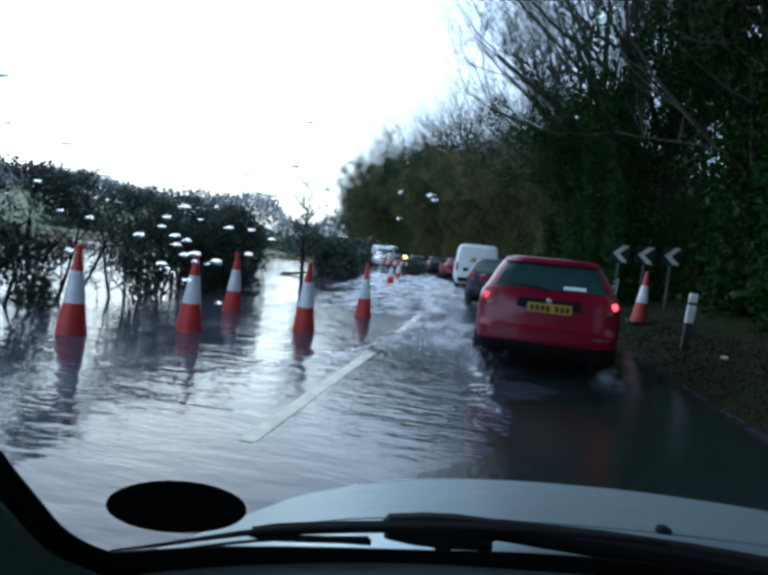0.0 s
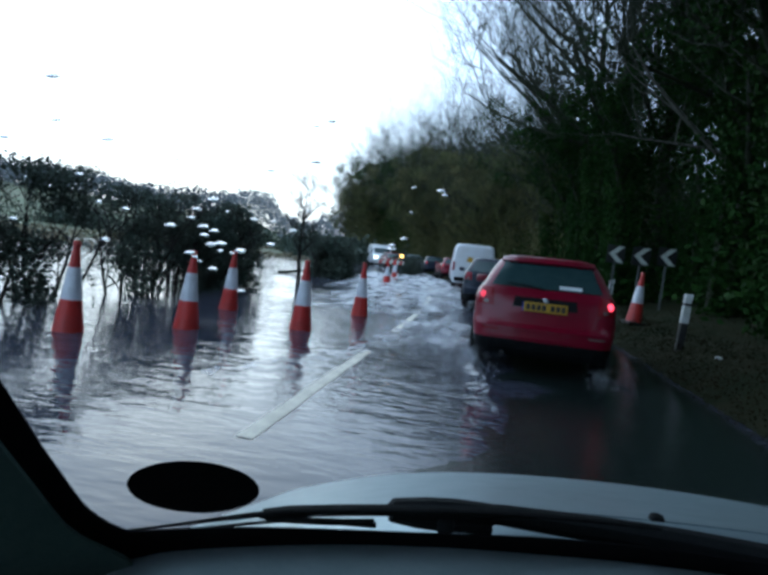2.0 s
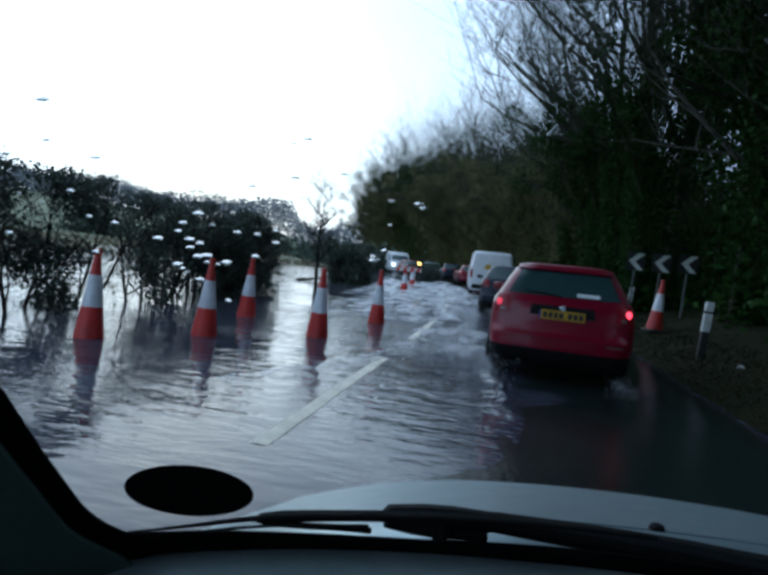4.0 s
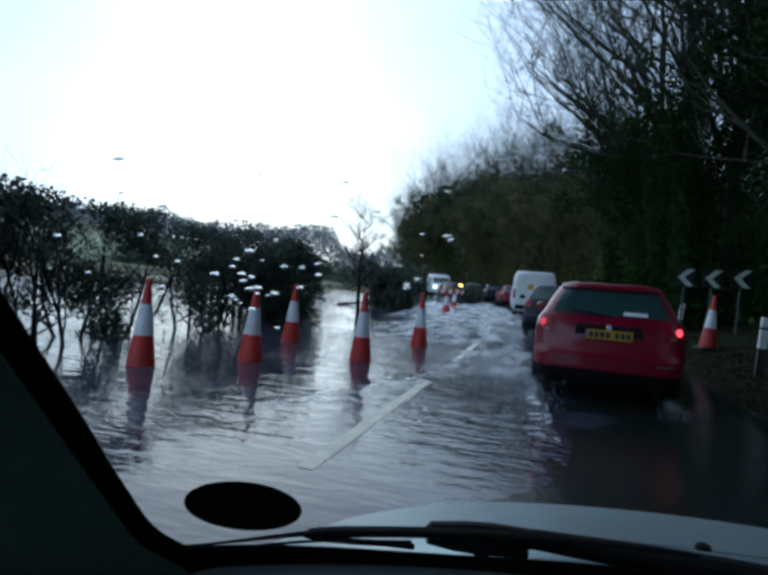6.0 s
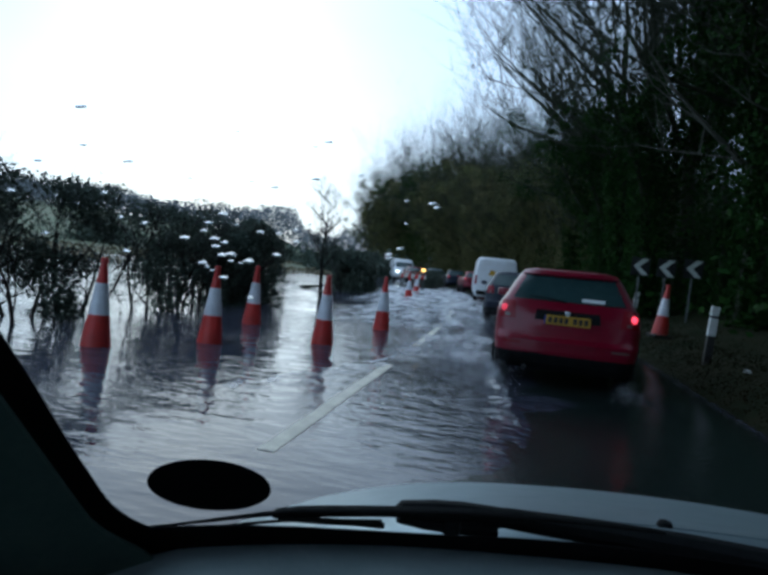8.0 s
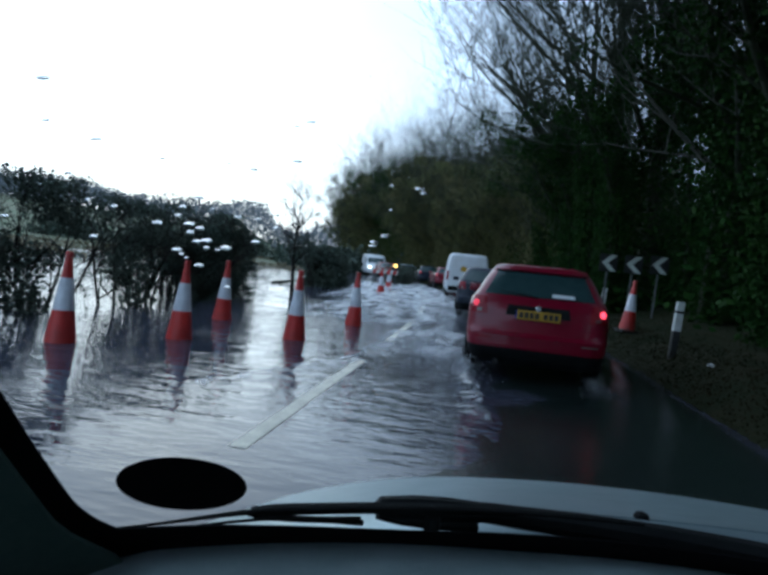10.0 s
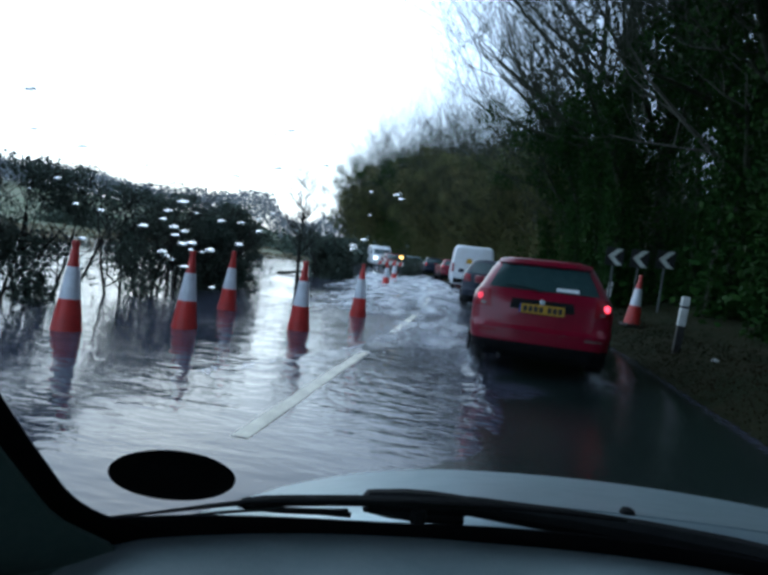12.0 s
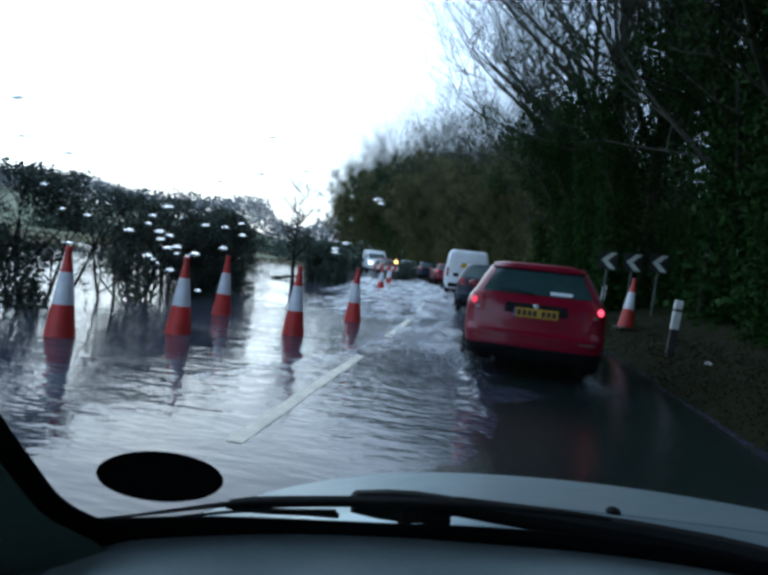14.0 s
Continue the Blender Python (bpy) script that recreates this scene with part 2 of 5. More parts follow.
CONE_WHITE = mat("cone_reflective_sleeve", (0.66, 0.68, 0.72), 0.35, second=(0.5, 0.52, 0.55), scale=5.0, random_tone=0.06)
CONE_FOOT = mat("cone_rubber_foot", (0.02, 0.02, 0.02), 0.7, second=(0.035, 0.033, 0.03), scale=6.0)
SIGN_BLACK = mat("sign_black", (0.012, 0.014, 0.016), 0.45, second=(0.02, 0.022, 0.022), scale=3.0)
SIGN_WHITE = mat("sign_white_sheeting", (0.62, 0.66, 0.62), 0.35, second=(0.50, 0.54, 0.48), scale=5.0)
SIGN_POST = mat("galvanised_post", (0.10, 0.11, 0.11), 0.55, 0.5, second=(0.06, 0.07, 0.06), scale=4.0)
POST_WHITE = mat("marker_post_white", (0.72, 0.74, 0.73), 0.45, second=(0.52, 0.54, 0.5), scale=6.0)
POST_BLACK = mat("marker_post_black", (0.015, 0.016, 0.018), 0.55, second=(0.03, 0.03, 0.028), scale=6.0)
CABIN = mat("dark_cabin_trim", (0.070, 0.110, 0.092), 0.75, second=(0.088, 0.128, 0.108), scale=14.0, bump=0.15, bump_scale=400, spec=0.2)
DASH = mat("grey_dashboard_vinyl", (0.19, 0.24, 0.24), 0.6, second=(0.22, 0.27, 0.27), scale=14.0, bump=0.2, bump_scale=350)
FRIT = mat("black_glass_border", (0.004, 0.004, 0.0045), 0.8, second=(0.006, 0.006, 0.0065), scale=9.0, spec=0.08)
DISC_BLACK = mat("black_disc_backing", (0.003, 0.003, 0.003), 0.9, spec=0.1)
WINDSCREEN = pane_material("windscreen_glass")
DROP = mat("rain_drop", (0.8, 0.84, 0.86), 0.04, spec=0.8)
DROP.node_tree.nodes["Principled BSDF"].inputs["Transmission Weight"].default_value = 1.0
DROP.node_tree.nodes["Principled BSDF"].inputs["IOR"].default_value = 1.33
FOAM = foam_material("white_spray", 2.4, 0.30, 0.74, 0.004)
WAKE_FOAM = foam_material("wake_foam", 7.0, 0.42, 0.95, -0.05)
DROPLET = mat("flying_droplet", (0.80, 0.82, 0.86), 0.3, second=(0.7, 0.72, 0.77), scale=6.0)

# ---------------------------------------------------------------- mesh helpers


def mesh(name, verts, faces, material, smooth=False):
    me = bpy.data.meshes.new(name)
    me.from_pydata([tuple(v) for v in verts], [], [tuple(f) for f in faces])
    me.materials.append(material)
    if smooth:
        me.shade_smooth()
    me.update()
    return me


def hang(name, me, parent=None, label=""):
    ob = new(name, me)
    if parent is not None:
        ob.parent = parent
    return tagged(ob, label)


def part(name, bm, material, parent=None, label="", smooth=False):
    """Links a bmesh as one mesh object under a thing or a part."""
    me = bpy.data.meshes.new(name)
    bm.to_mesh(me)
    bm.free()
    me.materials.append(material)
    if smooth:
        me.shade_smooth()
        me.set_sharp_from_angle(angle=radians(38))
    return hang(name, me, parent, label)


def box_bm(x0, x1, y0, y1, z0, z1, bevel=0.0, segments=2):
    bm = bmesh.new()
    bmesh.ops.create_cube(bm, size=1.0, matrix=Matrix.LocRotScale(((x0 + x1) / 2, (y0 + y1) / 2, (z0 + z1) / 2), None, (x1 - x0, y1 - y0, z1 - z0)))
    if bevel:
        bmesh.ops.bevel(bm, geom=bm.edges[:], offset=bevel, segments=segments, affect="EDGES", profile=0.5)
    return bm


def lathe_bm(profile, sides=20, axis="z", centre=(0, 0, 0)):
    """A turned solid from (radius, height) pairs."""
    bm = bmesh.new()
    rings = []
    for r, h in profile:
        ring = []
        for k in range(sides):
            a = 2 * math.pi * k / sides
            p = (r * math.cos(a), r * math.sin(a), h)
            if axis == "x":
                p = (h, r * math.cos(a), r * math.sin(a))
            elif axis == "y":
                p = (r * math.sin(a), h, r * math.cos(a))
            ring.append(bm.verts.new(Vector(p) + Vector(centre)))
        rings.append(ring)
    for a, b in zip(rings, rings[1:]):
        for k in range(sides):
            bm.faces.new((a[k], a[(k + 1) % sides], b[(k + 1) % sides], b[k]))
    bm.faces.new(rings[0][::-1])
    bm.faces.new(rings[-1])
    bmesh.ops.recalc_face_normals(bm, faces=bm.faces[:])
    return bm


def prism_bm(outline, depth, m=None):
    """A flat outline in x and z, thick along y."""
    bm = bmesh.new()
    front = [bm.verts.new((x, 0, z)) for x, z in outline]
    back = [bm.verts.new((x, depth, z)) for x, z in outline]
    n = len(outline)
    bm.faces.new(front)
    bm.faces.new(back[::-1])
    for k in range(n):
        bm.faces.new((front[k], back[k], back[(k + 1) % n], front[(k + 1) % n]))
    bmesh.ops.recalc_face_normals(bm, faces=bm.faces[:])
    if m is not None:
        bm.transform(m)
    return bm


def sheet_bm(grid, thick=0.0, flip=False):
    """A bent sheet through a grid of points, with thickness along its normals."""
    bm = bmesh.new()
    rows = [[bm.verts.new(p) for p in row] for row in grid]
    for a, b in zip(rows, rows[1:]):
        for k in range(len(a) - 1):
            f = (a[k], a[k + 1], b[k + 1], b[k])
            bm.faces.new(f[::-1] if flip else f)
    bm.normal_update()
    if thick:
        bmesh.ops.solidify(bm, geom=bm.faces[:], thickness=thick)
    return bm


def tube_bm(points, radii, sides=8):
    bm = bmesh.new()
    rings = []
    pts = [Vector(p) for p in points]
    for i, p in enumerate(pts):
        d = (pts[min(i + 1, len(pts) - 1)] - pts[max(i - 1, 0)]).normalized()
        u = d.orthogonal().normalized()
        if i:
            u = (last - d * last.dot(d)).normalized()
        last = u
        v = d.cross(u)
        r = radii[i] if hasattr(radii, "__len__") else radii
        rings.append([bm.verts.new(p + r * (math.cos(2 * math.pi * k / sides) * u + math.sin(2 * math.pi * k / sides) * v)) for k in range(sides)])
    for a, b in zip(rings, rings[1:]):
        for k in range(sides):
            bm.faces.new((a[k], a[(k + 1) % sides], b[(k + 1) % sides], b[k]))
    bm.faces.new(rings[0][::-1])
    bm.faces.new(rings[-1])
    return bm


def empty(name, m, label, category, group="", kind=""):
    ob = new(name)
    ob.empty_display_size = 0.2
    ob.matrix_world = m
    return tagged(ob, label, category, group, kind)

# ---------------------------------------------------------------- ground, road, water


def bend(y):
    """How far the lane has swung to the left at y."""
    d = max(0.0, y - 8.0)
    return -0.0034 * d * d if d < 60 else -0.0034 * 3600 - 0.408 * (d - 60)


def smooth(a, b, v):
    t = min(1.0, max(0.0, (v - a) / (b - a)))
    return t * t * (3 - 2 * t)


def rough_noise(x, y, s):
    return noise.noise(Vector((x * s, y * s, 3.7)))


def ground_height(x, y):
    s = x - bend(y)
    far = math.hypot(x, y)
    low = -0.22 + 0.10 * rough_noise(x, y, 0.35)
    rise = smooth(46, 78, far) * 0.55 + smooth(78, 150, far) * 2.2
    hill = smooth(90, 260, far) * (4.5 + 7.0 * smooth(0.30, 0.85, math.atan2(-x, max(y, 0.1)))) * smooth(-0.1, 0.2, math.atan2(-x, max(y, 0.1)))
    left = low + (rise + hill) * smooth(-7, -14, s)
    bank = smooth(2.2, 3.4, s) * 0.32 + smooth(3.4, 14, s) * 2.6 + 0.10 * rough_noise(x, y, 0.8) * smooth(2.6, 4, s)
    return left * (1 - smooth(2.0, 2.7, s)) + bank


def steps(*stretches):
    out = []
    for a, b, d in stretches:
        out += list(np.arange(a, b, d))
    return out


gx = steps((-3000, -400, 260), (-400, -120, 28), (-120, -30, 6), (-30, -8, 1.4), (-8, 14, 0.5), (14, 60, 4), (60, 400, 40), (400, 3001, 260))
gy = steps((-3000, -200, 280), (-200, -20, 20), (-20, 0, 2), (0, 30, 0.6), (30, 80, 2), (80, 300, 8), (300, 3001, 150))
g_verts = [(x, y, ground_height(x, y)) for y in gy for x in gx]
nx = len(gx)
g_faces = [(j * nx + i, j * nx + i + 1, (j + 1) * nx + i + 1, (j + 1) * nx + i) for j in range(len(gy) - 1) for i in range(nx - 1)]
ground = hang("ground", mesh("ground", g_verts, g_faces, GROUND, True))
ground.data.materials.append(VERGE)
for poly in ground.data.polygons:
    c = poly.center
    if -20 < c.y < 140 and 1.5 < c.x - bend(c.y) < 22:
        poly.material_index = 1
tagged(ground, "sodden winter pasture rising to a low green hill", "ground", kind="structure")

# Road: a cambered strip that dips under the flood on its far side.
r_s = [-5.2, -4.0, -3.0, -2.2, -1.5, -0.9, -0.4, 0.0, 0.4, 0.8, 1.2, 1.6, 2.0, 2.3, 2.45]
r_y = steps((-30, 0, 3), (0, 40, 0.5), (40, 140, 2.5))
r_verts, r_faces = [], []
for y in r_y:
    for s in r_s:
        z = 0.011 * (s - 0.20) + 0.010 * rough_noise(s, y, 0.9) + 0.006 * rough_noise(s, y, 2.7) - 0.02 * smooth(-1.3, -1.6, s) + (-0.05 if s == 2.45 else 0.0)
        r_verts.append((s + bend(y) + 0.06 * rough_noise(0, y, 0.7) * (s > 2.2), y, z))
n = len(r_s)
r_faces = [(j * n + i, j * n + i + 1, (j + 1) * n + i + 1, (j + 1) * n + i) for j in range(len(r_y) - 1) for i in range(n - 1)]
road = hang("road", mesh("road", r_verts, r_faces, ASPHALT, True))
tagged(road, "wet dark asphalt lane, half under flood water", "road", kind="structure")

# Still silty flood over the left lane and the field, base tinted for reflected sky.
def swell(x, y):
    """Height of the wind ripples: lively over the open flood, nearly flat in the lee of the lane."""
    k = (0.16 + 0.84 * smooth(-1.1, -3.4, x - bend(y))) * (0.45 + 0.55 * smooth(-0.25, 0.25, rough_noise(x, y, 0.13))) * smooth(60, 25, y) * smooth(-40, -14, x)
    if k <= 0.0:
        return 0.0
    z = 0.014 * noise.noise(Vector((x * 0.9, y * 2.1, 1.3))) + 0.013 * noise.noise(Vector((x * 2.8 + 0.6 * y, y * 6.6, 5.1)))
    return k * z


wx = steps((-150, -30, 12), (-30, -14, 1.0), (-14, 1.4, 0.14), (1.4, 3, 0.5), (3, 31, 9))
wy = steps((-40, 0, 8), (0, 2, 0.5), (2, 22, 0.07), (22, 44, 0.3), (44, 176, 11))
w_verts = [(x, y, swell(x, y)) for y in wy for x in wx]
nw = len(wx)
w_faces = [(j * nw + i, j * nw + i + 1, (j + 1) * nw + i + 1, (j + 1) * nw + i) for j in range(len(wy) - 1) for i in range(nw - 1)]
water = hang("water", mesh("water", w_verts, w_faces, WATER, True))
tagged(water, "rippled grey flood water mirroring the pale sky", "water", kind="structure")

# Centre line: long worn dashes, two metres apart.
for k in range(12):
    y0 = -2.6 + 6.15 * k
    grid = []
    for y in np.linspace(y0, y0 + 4.0, 9):
        e = 0.016 * rough_noise(1.0, y, 3.0)
        grid.append([(-1.51 + bend(y) + e, y, 0.004), (-1.46 + bend(y), y, 0.006), (-1.39 + bend(y) + e, y, 0.004)])
    line = part("road_marking", sheet_bm(grid, 0.02), PAINT)
    tagged(line, "worn white centre line dash on wet asphalt", "road marking", "centre line dashes", "structure")

# ---------------------------------------------------------------- plants


def branch_mesh(name, segments, material):
    """Tapered limbs: each segment is (start, end, start radius, end radius, sides)."""
    verts, faces = [], []
    for p, q, r0, r1, sides in segments:
        d = (q - p)
        if d.length < 1e-5:
            continue
        d.normalize()
        u = d.orthogonal().normalized()
        v = d.cross(u)
        base = len(verts)
        for c, r in ((p, r0), (q, r1)):
            for k in range(sides):
                a = 2 * math.pi * k / sides
                verts.append(c + r * (math.cos(a) * u + math.sin(a) * v))
        for k in range(sides):
            k2 = (k + 1) % sides
            faces.append((base + k, base + k2, base + sides + k2, base + sides + k))
    return mesh(name, verts, faces, material, True)


def grow(rand, start, way, length, radius, depth, out, tips, bendy=0.25, lift=0.15, split=(2, 4), first=0.35):
    """One limb in a few bent pieces, with side limbs."""
    pieces = 4 if depth > 1 else 3 if depth else 2
    p, d, r = start.copy(), way.normalized(), radius
    for i in range(pieces):
        d = (d + Vector((rand.uniform(-1, 1), rand.uniform(-1, 1), rand.uniform(-1, 1))) * bendy + Vector((0, 0, lift))).normalized()
        q = p + d * (length / pieces)
        r1 = radius * (1 - 0.75 * (i + 1) / pieces) + 0.002
        out.append((p, q, r, r1, 6 if depth > 2 else 4 if depth > 1 else 3))
        if depth > 0 and (i + 1) / pieces > first:
            for _ in range(rand.randint(*split)):
                side = Vector((rand.uniform(-1, 1), rand.uniform(-1, 1), rand.uniform(-0.3, 0.8)))
                grow(rand, q, d * 0.7 + side, length * rand.uniform(0.42, 0.68), r1 * 0.65, depth - 1, out, tips, bendy, lift, split, 0.2)
        tips.append((q, depth))
        p, r = q, r1


def leaf_mesh(name, centres, sizes, material, seed, droop=0.0):
    """Many small pointed leaves, each a folded diamond of its own."""
    g = np.random.default_rng(seed)
    n = len(centres)
    c = np.asarray(centres, dtype=float)
    a = g.normal(size=(n, 3))
    a /= np.linalg.norm(a, axis=1)[:, None]
    b = np.cross(a, g.normal(size=(n, 3)))
    b /= np.linalg.norm(b, axis=1)[:, None] + 1e-9
    s = np.asarray(sizes, dtype=float)[:, None]
    v = np.stack([c - a * s, c + b * s * 0.6, c + a * s, c - b * s * 0.6], axis=1).reshape(-1, 3)
    f = np.arange(4 * n).reshape(n, 4)
    return mesh(name, v.tolist(), f.tolist(), material)


def around(points, count, spread, g, squash=1.0):
    """Random places in loose clumps about given points."""
    pts = np.array([list(p) for p in points])
    pick = pts[g.integers(0, len(pts), count)]
    return pick + np.clip(g.normal(size=(count, 3)), -1.4, 1.4) * np.array([spread, spread, spread * squash])


def ivy_tree(seed, height, leaves, spread, bark, reach=1.0, leaf=0.07, material=None, lean=0.0, upto=0.75):
    """A tall bare winter tree, its trunk and main limbs wrapped in ivy."""
    rand = random.Random(seed)
    g = np.random.default_rng(seed)
    out, tips = [], []
    trunk_top = height * 0.72
    p, d, r = Vector((0, 0, -0.3)), Vector((lean, 0, 1)), 0.014 * height + 0.05
    spine = []
    pieces = 9
    for i in range(pieces):
        d = (d + Vector((rand.uniform(-1, 1), rand.uniform(-1, 1), 0)) * 0.08).normalized()
        q = p + d * (trunk_top / pieces)
        r1 = (0.014 * height + 0.05) * (1 - 0.6 * (i + 1) / pieces)
        out.append((p, q, r, r1, 8))
        spine += [p.lerp(q, f) for f in (0.2, 0.5, 0.8)]
        if i >= 3:
            for _ in range(rand.randint(1, 3)):
                a = rand.uniform(0, 2 * math.pi)
                side = Vector((math.cos(a), math.sin(a), rand.uniform(0.7, 2.4)))
                grow(rand, q, side, height * rand.uniform(0.18, 0.34) * reach, r1 * 0.5, 3 if i > 4 else 2, out, tips, 0.2, 0.10, (1, 2), 0.2)
        p, r = q, r1
    for _ in range(3):
        grow(rand, p, Vector((rand.uniform(-.5, .5), rand.uniform(-.5, .5), 1)), height * 0.32, r * 0.7, 3, out, tips, 0.2, 0.12, (1, 2), 0.1)
    thing = empty("tree", Matrix(), "", "tree")
    hang("trunk", branch_mesh("trunk", out, bark), thing)
    wrapped = [q for q in spine if q.z < trunk_top * 1.1] * 2 + [q for q, depth in tips if depth >= 2 and q.z < height * upto]
    centres = around(wrapped, leaves, spread, g, 1.2)
    high = [q for q, depth in tips if depth in (1, 2) and noise.noise(q * 0.55 + Vector((seed, 0, 0))) > 0.02]
    if high:
        centres = np.concatenate([centres, around(high, 700, 0.15, g)])
        leaves += 700
    centres[:, 2] = np.abs(centres[:, 2])
    hang("crown", leaf_mesh("crown", centres, g.uniform(0.6, 1.3, leaves) * leaf, material or IVY, seed), thing)
    return thing


def scrub_tree(seed, height, width, leaves, material, bark, leaf=0.07):
    """A dense rounded winter tree with twigs breaking its outline."""
    rand = random.Random(seed)
    g = np.random.default_rng(seed)
    out, tips = [], []
    for k in range(5):
        a = k * 1.26 + rand.uniform(-.3, .3)
        grow(rand, Vector((0.2 * math.cos(a), 0.2 * math.sin(a), -0.2)), Vector((math.cos(a) * width / height * 0.55, math.sin(a) * width / height * 0.55, 1)),
             height * rand.uniform(0.7, 1.0), 0.05 + height * 0.008, 3, out, tips, 0.18, 0.10, (1, 3), 0.1)
    thing = empty("tree", Matrix(), "", "tree")
    hang("trunk", branch_mesh("trunk", out, bark), thing)
    pts = [q for q, depth in tips if depth >= 2 and q.z < height * 0.97]
    centres = around(pts, leaves, 0.16 + 0.02 * height, g)
    low = g.uniform(-1, 1, (leaves // 4, 3)) * np.array([width * 0.45, width * 0.45, height * 0.2]) + np.array([0, 0, height * 0.2])
    centres = np.concatenate([centres, low])
    centres[:, 2] = np.abs(centres[:, 2])
    hang("crown", leaf_mesh("crown", centres, g.uniform(0.6, 1.4, len(centres)) * leaf, material, seed + 1), thing)
    return thing


def place(proto, x, y, turn, size=1.0, label="", group="", z=None):
    h = ground_height(x, y) - 0.05 if z is None else z
    ob = copy_thing(proto, Matrix.Translation((x, y, h)) @ Matrix.Rotation(radians(turn), 4, "Z"))
    ob.scale = (size, size, size)
    return tagged(ob, label, "tree", group)


IVY_PROTOS = [ivy_tree(11, 11.0, 8500, 0.30, BARK, 1.4, 0.055, upto=0.42), ivy_tree(12, 12.5, 8000, 0.33, BARK, 1.55, 0.055, upto=0.40), ivy_tree(13, 9.5, 6500, 0.34, PALE_BARK, 1.3, 0.055, upto=0.42),
              ivy_tree(14, 13.0, 7000, 0.30, PALE_BARK, 1.4, upto=0.5)]
SCRUB_PROTOS = [scrub_tree(21, 6.5, 5.5, 11000, BROWN_LEAF, BARK), scrub_tree(22, 5.0, 5.0, 10000, IVY, BARK), scrub_tree(23, 7.5, 6.0, 12000, BROWN_LEAF, PALE_BARK),
                scrub_tree(24, 14.0, 8.5, 40000, BROWN_LEAF, BARK, 0.075), scrub_tree(25, 12.5, 9.0, 36000, IVY, PALE_BARK, 0.075)]
IVY_LABELS = ["tall bare winter tree wrapped in dark ivy beside the lane", "high ivy-clad tree with spreading bare limbs", "ivy-smothered tree with pale bark",
              "slim pale-barked tree with few ivy leaves"]
SCRUB_LABELS = ["dense brown-green winter tree overhanging the lane", "low dark evergreen scrub tree", "rounded brownish tree with fine twigs",
                "tall brown-green winter tree over the bend", "tall dark evergreen tree over the bend"]


def leaning_tree(seed, height, reach, leaves):
    """An ivied tree, added out of view, whose arching boughs shade the lane."""
    rand = random.Random(seed)
    g = np.random.default_rng(seed)
    out, tips = [], []
    p, d = Vector((0, 0, -0.3)), Vector((-0.1, 0, 1))
    for i in range(8):
        d = (d + Vector((-0.05, rand.uniform(-.06, .06), 0))).normalized()
        q = p + d * (height * 0.7 / 8)
        r0, r1 = 0.24 * (1 - i / 11), 0.24 * (1 - (i + 1) / 11)
        out.append((p, q, r0, r1, 8))
        if i >= 4:
            for _ in range(4):
                grow(rand, q, Vector((rand.uniform(-1.6, 0.1), rand.uniform(-1, 1), rand.uniform(0.25, 0.9))), reach * rand.uniform(0.6, 1.0), r1 * 0.5, 3, out, tips, 0.2, 0.03, (1, 2), 0.2)
        p = q
    thing = empty("tree", Matrix(), "", "tree")
    hang("trunk", branch_mesh("trunk", out, BARK), thing)
    c = around([q for q, depth in tips if q.z > height * 0.42], leaves, 0.30, g)
    hang("crown", leaf_mesh("crown", c, g.uniform(0.05, 0.12, leaves), IVY, seed), thing)
    return thing


# Out-of-view trees added to keep sky light off the lane and verge.
SHADE_TREE = leaning_tree(27, 10.5, 5.4, 26000)
for x, y, turn in ((3.9, -14.0, 8), (3.7, -9.5, -12), (4.0, -5.2, 14), (3.8, -1.6, -6), (4.3, 2.4, 10), (4.9, 6.4, -10)):
    place(SHADE_TREE, x, y, turn, 1.0, "unseen ivied tree added so its boughs shade the lane", "trees of the roadside wood")


def column_tree(seed, height, sleeve, reach=0.0):
    """A tall winter tree: a thick dark column of ivy round the trunk, and bare limbs fanning up out of it."""
    rand = random.Random(seed)
    g = np.random.default_rng(seed)
    out, tips, spine = [], [], []
    p, d = Vector((0, 0, -0.3)), Vector((rand.uniform(-.12, -.02), rand.uniform(-.05, .05), 1))
    root = 0.012 * height + 0.05
    for i in range(11):
        d = (d + Vector((rand.uniform(-1, 0.8), rand.uniform(-1, 1), 0)) * 0.05).normalized()
        q = p + d * height * 0.85 / 11
        r0, r1 = root * (1 - i / 13), root * (1 - (i + 1) / 13)
        out.append((p, q, r0, r1, 8))
        spine += [p.lerp(q, f) for f in (0.2, 0.5, 0.8)]
        if i >= 3:
            for _ in range(rand.randint(1, 2)):
                a = rand.uniform(0, 2 * math.pi)
                way = Vector((math.cos(a) - 0.25 - reach, math.sin(a) * (1 - 0.4 * reach), rand.uniform(0.7, 2.2)))
                grow(rand, q, way, height * rand.uniform(0.22, 0.36) * (1 + 0.45 * reach), r1 * 0.68, 3, out, tips, 0.16, 0.08, (1, 2), 0.15)
        p = q
    thing = empty("tree", Matrix(), "", "tree")
    hang("trunk", branch_mesh("trunk", out, BARK), thing)
    low = [q for q in spine if q.z < height * sleeve]
    c = around(low, 9000, 0.34, g, 1.3)
    clumps = [q for q, depth in tips if depth >= 2 and q.z < height * (sleeve + 0.1)]
    c = np.concatenate([c, around(clumps, 3500, 0.26, g)])
    c[:, 2] = np.abs(c[:, 2])
    hang("crown", leaf_mesh("crown", c, g.uniform(0.035, 0.075, len(c)), IVY, seed), thing)
    return thing


